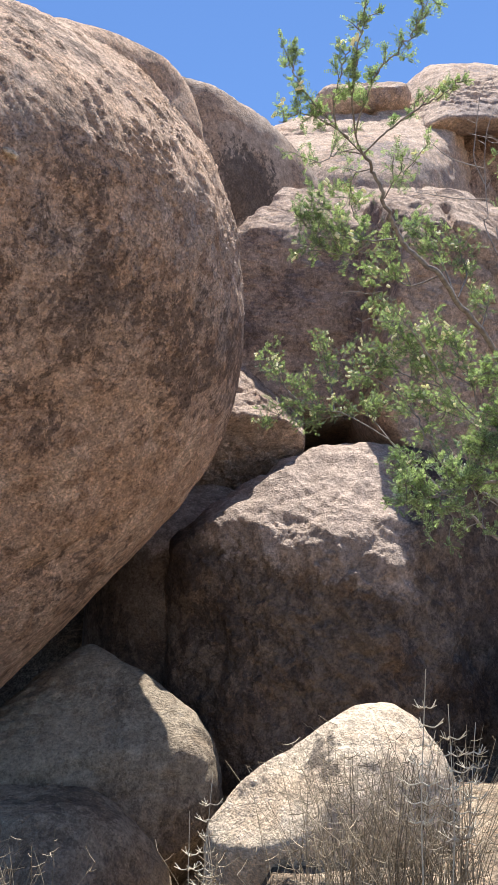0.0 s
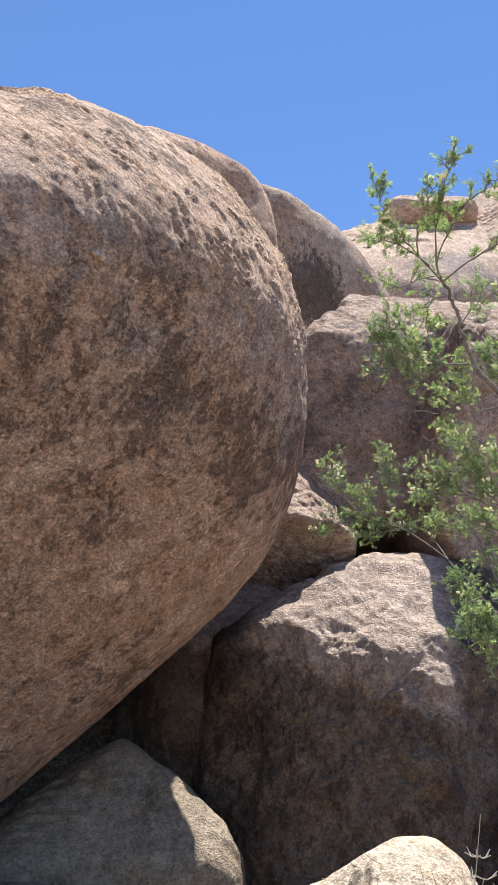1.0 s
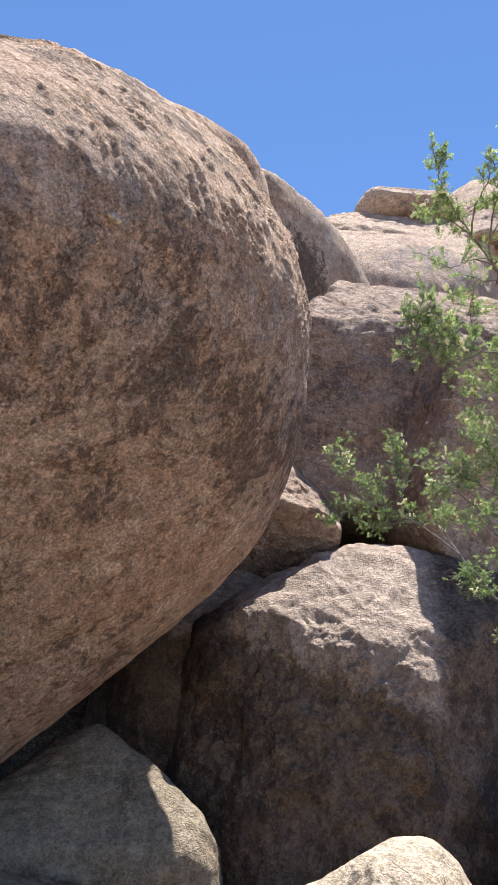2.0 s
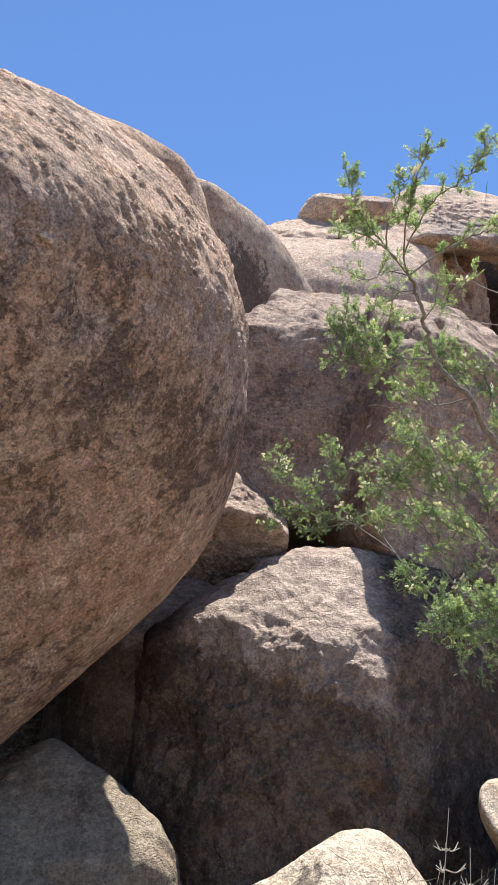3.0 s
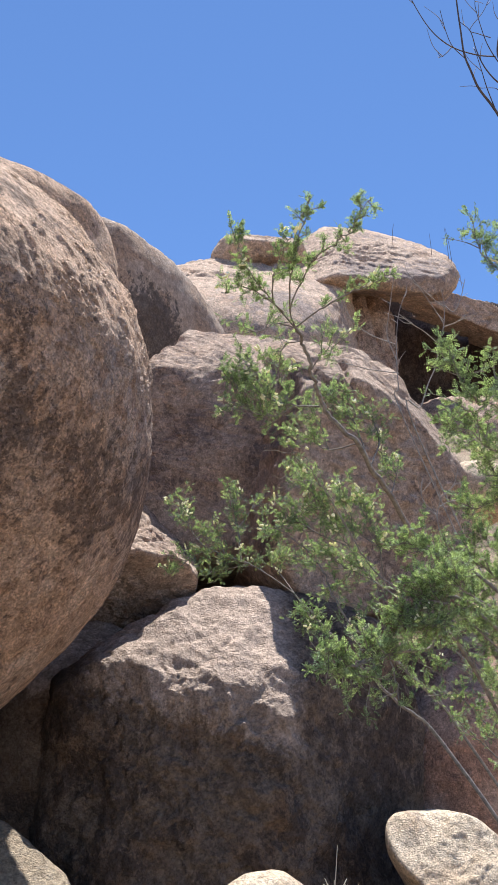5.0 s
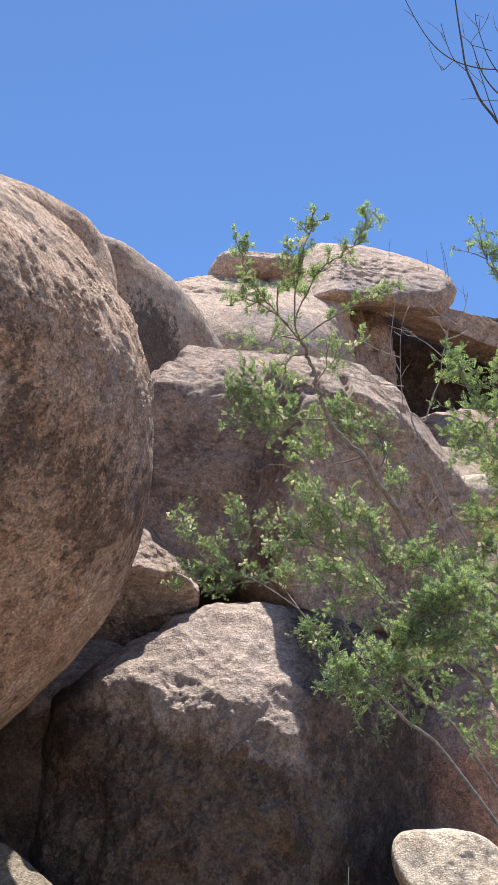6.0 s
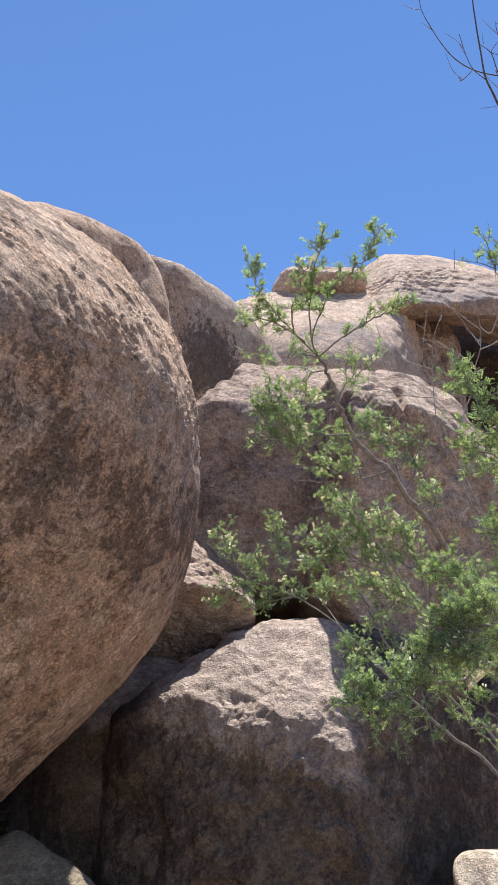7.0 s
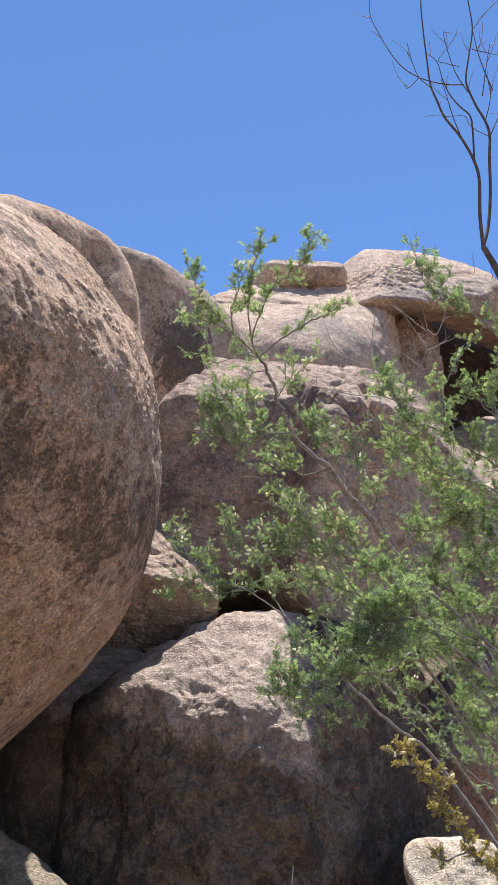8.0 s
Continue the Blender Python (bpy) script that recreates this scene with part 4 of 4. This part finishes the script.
def bare_tree():
    root = np.array((2.75, 3.9, 0.0))
    thing = tagged(new("bare_tree"), "leafless brown desert tree with thin curving branches", "tree")
    thing.location = root
    rng = np.random.default_rng(12)
    v, f = tube(curve_points([(2.75, 3.9, -0.05), (2.7, 3.9, 1.2), (2.5, 3.9, 2.8), (2.38, 4.05, 4.0), (2.20, 4.10, 4.60), (2.14, 4.10, 4.77), (2.06, 4.10, 4.95)], 6), 0.05, 0.017, 9)
    part("trunk", v - root, f, BARK_DARK, thing)
    limbs = [
        ([(2.06, 4.10, 4.95), (2.06, 4.10, 5.20), (2.08, 4.10, 5.48), (2.06, 4.10, 5.63), (2.01, 4.10, 5.77), (1.96, 4.10, 5.87), (1.88, 4.10, 6.00), (1.84, 4.10, 6.13), (1.80, 4.10, 6.28), (1.79, 4.10, 6.49), (1.78, 4.10, 6.76), (1.78, 4.10, 7.09), (1.83, 4.10, 7.51)], 0.012),
        ([(2.06, 4.10, 4.95), (2.13, 4.15, 5.16), (2.19, 4.20, 5.47), (2.21, 4.20, 5.76), (2.23, 4.20, 5.96), (2.21, 4.20, 6.09), (2.16, 4.20, 6.21), (2.12, 4.20, 6.34), (2.10, 4.20, 6.46), (2.14, 4.20, 6.69), (2.19, 4.20, 6.97), (2.18, 4.20, 7.26), (2.16, 4.20, 7.74)], 0.012),
        ([(2.08, 4.20, 6.41), (1.95, 4.20, 6.40), (1.79, 4.20, 6.43), (1.65, 4.15, 6.45), (1.56, 4.15, 6.57), (1.47, 4.15, 6.77), (1.40, 4.12, 6.93), (1.41, 4.12, 7.19)], 0.005),
        ([(2.06, 4.10, 5.64), (2.07, 4.10, 5.91), (2.06, 4.10, 6.03), (1.99, 4.10, 6.11), (1.93, 4.10, 6.21), (1.89, 4.10, 6.34), (1.86, 4.10, 6.50), (1.78, 4.10, 6.58)], 0.007),
        ([(1.98, 4.10, 5.85), (1.94, 4.10, 6.01), (1.91, 4.10, 6.18), (1.88, 4.10, 6.34)], 0.004),
        ([(2.23, 4.20, 5.95), (2.29, 4.20, 6.09), (2.37, 4.20, 6.23)], 0.005),
        ([(2.21, 4.20, 6.09), (2.26, 4.20, 6.27), (2.28, 4.20, 6.43)], 0.004),
        ([(2.29, 4.20, 6.38), (2.24, 4.20, 6.58), (2.21, 4.20, 6.75), (2.19, 4.20, 6.96)], 0.005),
        ([(2.21, 4.20, 6.32), (2.26, 4.20, 6.59), (2.31, 4.20, 6.83)], 0.004),
        ([(2.11, 4.20, 6.34), (2.05, 4.20, 6.46), (2.01, 4.20, 6.59), (1.97, 4.20, 6.83), (1.97, 4.20, 6.92)], 0.004),
        ([(2.06, 4.20, 6.58), (1.97, 4.20, 6.60), (1.91, 4.20, 6.63), (2.02, 4.20, 6.81), (2.08, 4.20, 6.95)], 0.003),
        ([(2.17, 4.20, 6.76), (2.27, 4.20, 6.74), (2.40, 4.20, 6.72)], 0.004),
        ([(2.20, 4.20, 6.97), (2.31, 4.20, 7.15), (2.42, 4.20, 7.29)], 0.003),
        ([(1.81, 4.12, 6.27), (1.73, 4.12, 6.36), (1.69, 4.12, 6.49), (1.66, 4.12, 6.68)], 0.003),
        ([(1.73, 4.12, 6.36), (1.68, 4.12, 6.29), (1.64, 4.12, 6.25), (1.62, 4.12, 6.28)], 0.003),
        ([(2.23, 4.20, 5.95), (2.14, 4.20, 6.00), (2.09, 4.20, 6.05), (2.06, 4.20, 6.12), (1.88, 4.10, 6.00)], 0.003),
    ]
    twigs = []
    for points, radius in limbs:
        line = curve_points(points, 6)
        v, f = tube(line, radius, max(0.002, radius * 0.3), 6)
        part("branch", v - root, f, BARK_DARK, thing)
        for tw in shoots(rng, line, 2, 0.2, 0.0, 0.5):
            twigs.append(tube(tw, 0.0028, 0.0012, 4))
    v, f = gather(twigs)
    tagged(part("brushwood", v - root, f, BARK, thing), kind="stuff")


bare_tree()


def dead_shrub():
    root = np.array((2.9, 4.75, 0.0))
    thing = tagged(new("dead_shrub"), "dead pale grey twiggy shrub among green branches", "shrub")
    thing.location = root
    stems = [
        ([(2.90, 5.20, -0.05), (2.60, 5.30, 1.80), (1.76, 5.36, 4.04), (1.82, 5.36, 4.19), (1.89, 5.36, 4.39), (1.96, 5.36, 4.55), (1.99, 5.36, 4.73), (2.04, 5.36, 4.88), (2.06, 5.36, 5.07), (2.04, 5.36, 5.23)], 0.0065),
        ([(1.99, 5.36, 4.73), (1.88, 5.34, 4.81), (1.77, 5.32, 4.86), (1.67, 5.30, 4.92)], 0.004),
        ([(2.04, 5.36, 4.88), (2.11, 5.30, 4.89), (2.18, 5.25, 4.92)], 0.005),
        ([(2.04, 5.36, 4.92), (1.97, 5.36, 5.04), (1.85, 5.36, 5.24)], 0.004),
        ([(2.06, 5.36, 5.05), (1.95, 5.36, 5.14), (1.82, 5.36, 5.27)], 0.004),
        ([(2.06, 5.36, 5.07), (2.11, 5.30, 4.99), (2.18, 5.30, 5.14), (2.22, 5.30, 5.29)], 0.004),
        ([(2.60, 5.30, 1.80), (1.74, 5.45, 4.07), (1.69, 5.45, 4.39), (1.69, 5.45, 4.74), (1.72, 5.45, 5.01), (1.79, 5.45, 5.22)], 0.0045),
        ([(1.69, 5.45, 4.74), (1.50, 5.45, 4.80), (1.38, 5.45, 4.88), (1.30, 5.45, 4.99)], 0.004),
        ([(1.70, 5.45, 4.50), (1.48, 5.45, 4.51), (1.31, 5.45, 4.54), (1.07, 5.45, 4.58)], 0.004),
        ([(1.68, 5.45, 4.62), (1.62, 5.45, 4.81), (1.64, 5.45, 5.00), (1.69, 5.45, 5.31)], 0.004),
        ([(2.60, 5.30, 1.80), (1.83, 4.90, 2.97), (1.74, 4.90, 3.09), (1.71, 4.90, 3.23), (1.74, 4.90, 3.37), (1.67, 4.90, 3.52)], 0.005),
        ([(1.71, 4.90, 3.23), (1.62, 4.90, 3.34), (1.62, 4.90, 3.46)], 0.004),
        ([(1.73, 4.90, 3.35), (1.83, 4.90, 3.44), (1.87, 4.90, 3.54)], 0.004),
        ([(1.72, 4.90, 3.29), (1.79, 4.90, 3.33), (1.87, 4.90, 3.35)], 0.004),
    ]
    rng = np.random.default_rng(31)
    twigs = []
    for points, radius in stems:
        line = curve_points(points, 6)
        v, f = tube(line, radius, max(0.002, radius * 0.35), 6)
        part("branch", v - root, f, TWIG, thing)
        for tw in shoots(rng, line, 3, 0.16, 0.0, 0.5):
            twigs.append(tube(tw, 0.0024, 0.0012, 4))
    v, f = gather(twigs)
    tagged(part("brushwood", v - root, f, TWIG, thing), kind="stuff")


def far_stalk(x, y, z, height, lean):
    v, f = tube(curve_points([(0, 0, -0.6), (0.4 * lean, 0, 0.5 * height), (lean, 0.05, height)], 5), 0.02, 0.008, 5)
    ob = new("dry_stalk", mesh_of("dry_stalk", v, f, BARK_DARK))
    ob.location = (x, y, z)
    tagged(ob, "thin dry plant stalk standing on the capstone", "plant", "stalks on the capstone")


dead_shrub()
for row in ((14.95, 43.0, 32.7, 1.1, 0.2), (17.1, 42.0, 31.0, 1.6, -0.05), (18.2, 42.0, 30.8, 2.4, -0.15), (18.5, 42.2, 30.4, 2.9, -0.3)):
    far_stalk(*row)
shrub((1.6, 2.4, 0.0), [([(1.6, 2.4, -0.05), (1.5, 2.38, 0.7), (1.35, 2.36, 1.25), (1.19, 2.35, 1.49), (1.11, 2.35, 1.56), (1.06, 2.33, 1.65), (1.01, 2.30, 1.72), (0.95, 2.27, 1.78), (0.85, 2.22, 1.84)], 0.006, 0.9),
                          ([(1.11, 2.35, 1.56), (1.02, 2.30, 1.54), (1.01, 2.30, 1.56)], 0.002, 1.0)],
      20, LEAF_YELLOW, "yellowing creosote sprig with fuzzy white seed tufts", "shrub", 8, twig_length=0.05, leaf=0.014, leaflet=0.008, flower_material=PETAL, flowers=18, flower_size=0.4)


# ---- dry grass ----
def dry_grass(name, centre, spread, count, tall, seed, label):
    rng = np.random.default_rng(seed)
    pieces = []
    for k in range(count):
        x, y = centre[0] + spread[0] * rng.normal(), centre[1] + spread[1] * rng.normal()
        h = tall * rng.uniform(0.45, 1.05)
        lean = rng.normal(size=2) * 0.26 * h
        foot = np.array([x, y, -0.04])
        line = curve_points([foot, foot + [0.3 * lean[0], 0.3 * lean[1], 0.5 * h], foot + [lean[0], lean[1], h]], 4)
        pieces.append(tube(line, 0.0032, 0.0014, 3))
        if rng.random() < 0.75:
            for q in range(rng.integers(2, 6)):
                i = rng.integers(len(line) // 2, len(line))
                a = rng.uniform(0, 2 * np.pi)
                ln = rng.uniform(0.03, 0.12)
                tip = line[i] + ln * np.array([np.cos(a), np.sin(a), rng.uniform(-0.1, 0.7)])
                pieces.append(tube(np.array([line[i], 0.5 * (line[i] + tip) + [0, 0, -0.006], tip]), 0.0024, 0.0014, 3))
    v, f = gather(pieces)
    base = np.array([centre[0], centre[1], 0.0])
    ob = new(name, mesh_of(name, v - base, f, STRAW))
    ob.location = base
    return tagged(ob, label, "grass", kind="stuff")


def dry_weed(foot, top, tiers, seed, label):
    """A stiff dry stalk with tiers of thin arching side shoots that fork at their tips."""
    rng = np.random.default_rng(seed)
    foot, top = np.array(foot), np.array(top)
    thing = tagged(new("dry_weed"), label, "plant")
    thing.location = foot
    line = curve_points([foot, 0.5 * (foot + top) + [0.03 * rng.normal(), 0.0, 0.0], top], 8)
    v, f = tube(line, 0.005, 0.002, 5)
    part("stalk", v - foot, f, WEED, thing)
    for k in range(tiers):
        i = int((0.5 + 0.46 * k / tiers) * (len(line) - 1))
        start = rng.uniform(0, 6.28)
        for q in range(3):
            a = start + q * 2.1 + rng.normal() * 0.3
            ln = rng.uniform(0.06, 0.13) * (1.15 - 0.5 * k / tiers)
            way = np.array([np.cos(a), 0.7 * np.sin(a), 0.0])
            bend = curve_points([line[i], line[i] + 0.55 * ln * way + [0, 0, -0.01], line[i] + ln * way + [0, 0, 0.03]], 3)
            fork = [tube(bend, 0.0045, 0.0022, 4)]
            for side in (-1, 1):
                way2 = np.array([np.cos(a + side * 0.6), 0.7 * np.sin(a + side * 0.6), 0.5])
                fork.append(tube(np.array([bend[3], bend[3] + 0.25 * ln * way2, bend[3] + 0.5 * ln * way2]), 0.0026, 0.0016, 3))
            v, f = gather(fork)
            part("side_shoot", v - foot, f, WEED, thing)
    return thing


for row in (((0.80, 4.3, -0.03), (0.86, 4.29, 1.37), 8, 5), ((0.9, 4.35, -0.03), (0.97, 4.33, 1.2), 8, 6), ((1.0, 4.5, -0.03), (1.13, 4.45, 1.1), 7, 7)):
    dry_weed(*row, "pale dry forked weed stalk beside the cream boulder")
for row in (((-0.3, 5.95, -0.95), (-0.26, 6.0, 0.62), 7, 15), ((-0.38, 5.8, -0.95), (-0.4, 5.8, 0.42), 5, 16), ((-0.22, 5.7, -0.95), (-0.29, 5.7, 0.3), 5, 17)):
    dry_weed(*row, "pale dry weed stalk at the foot of the cream boulder")
dry_grass("dry_grass", (0.74, 4.7), (0.24, 0.2), 420, 0.98, 2, "straw-coloured dry grass clump in front of the pale boulder")
dry_grass("dry_grass", (0.98, 4.5), (0.06, 0.1), 22, 1.18, 3, "tall dry forked grass stalks beside the pale boulder")
dry_grass("dry_grass", (-0.2, 5.0), (0.06, 0.1), 16, 0.5, 4, "few dry grass stalks at the foot of the boulder")
dry_grass("dry_grass", (-1.35, 4.9), (0.12, 0.12), 40, 0.55, 9, "grey dry grass tuft in the shade")
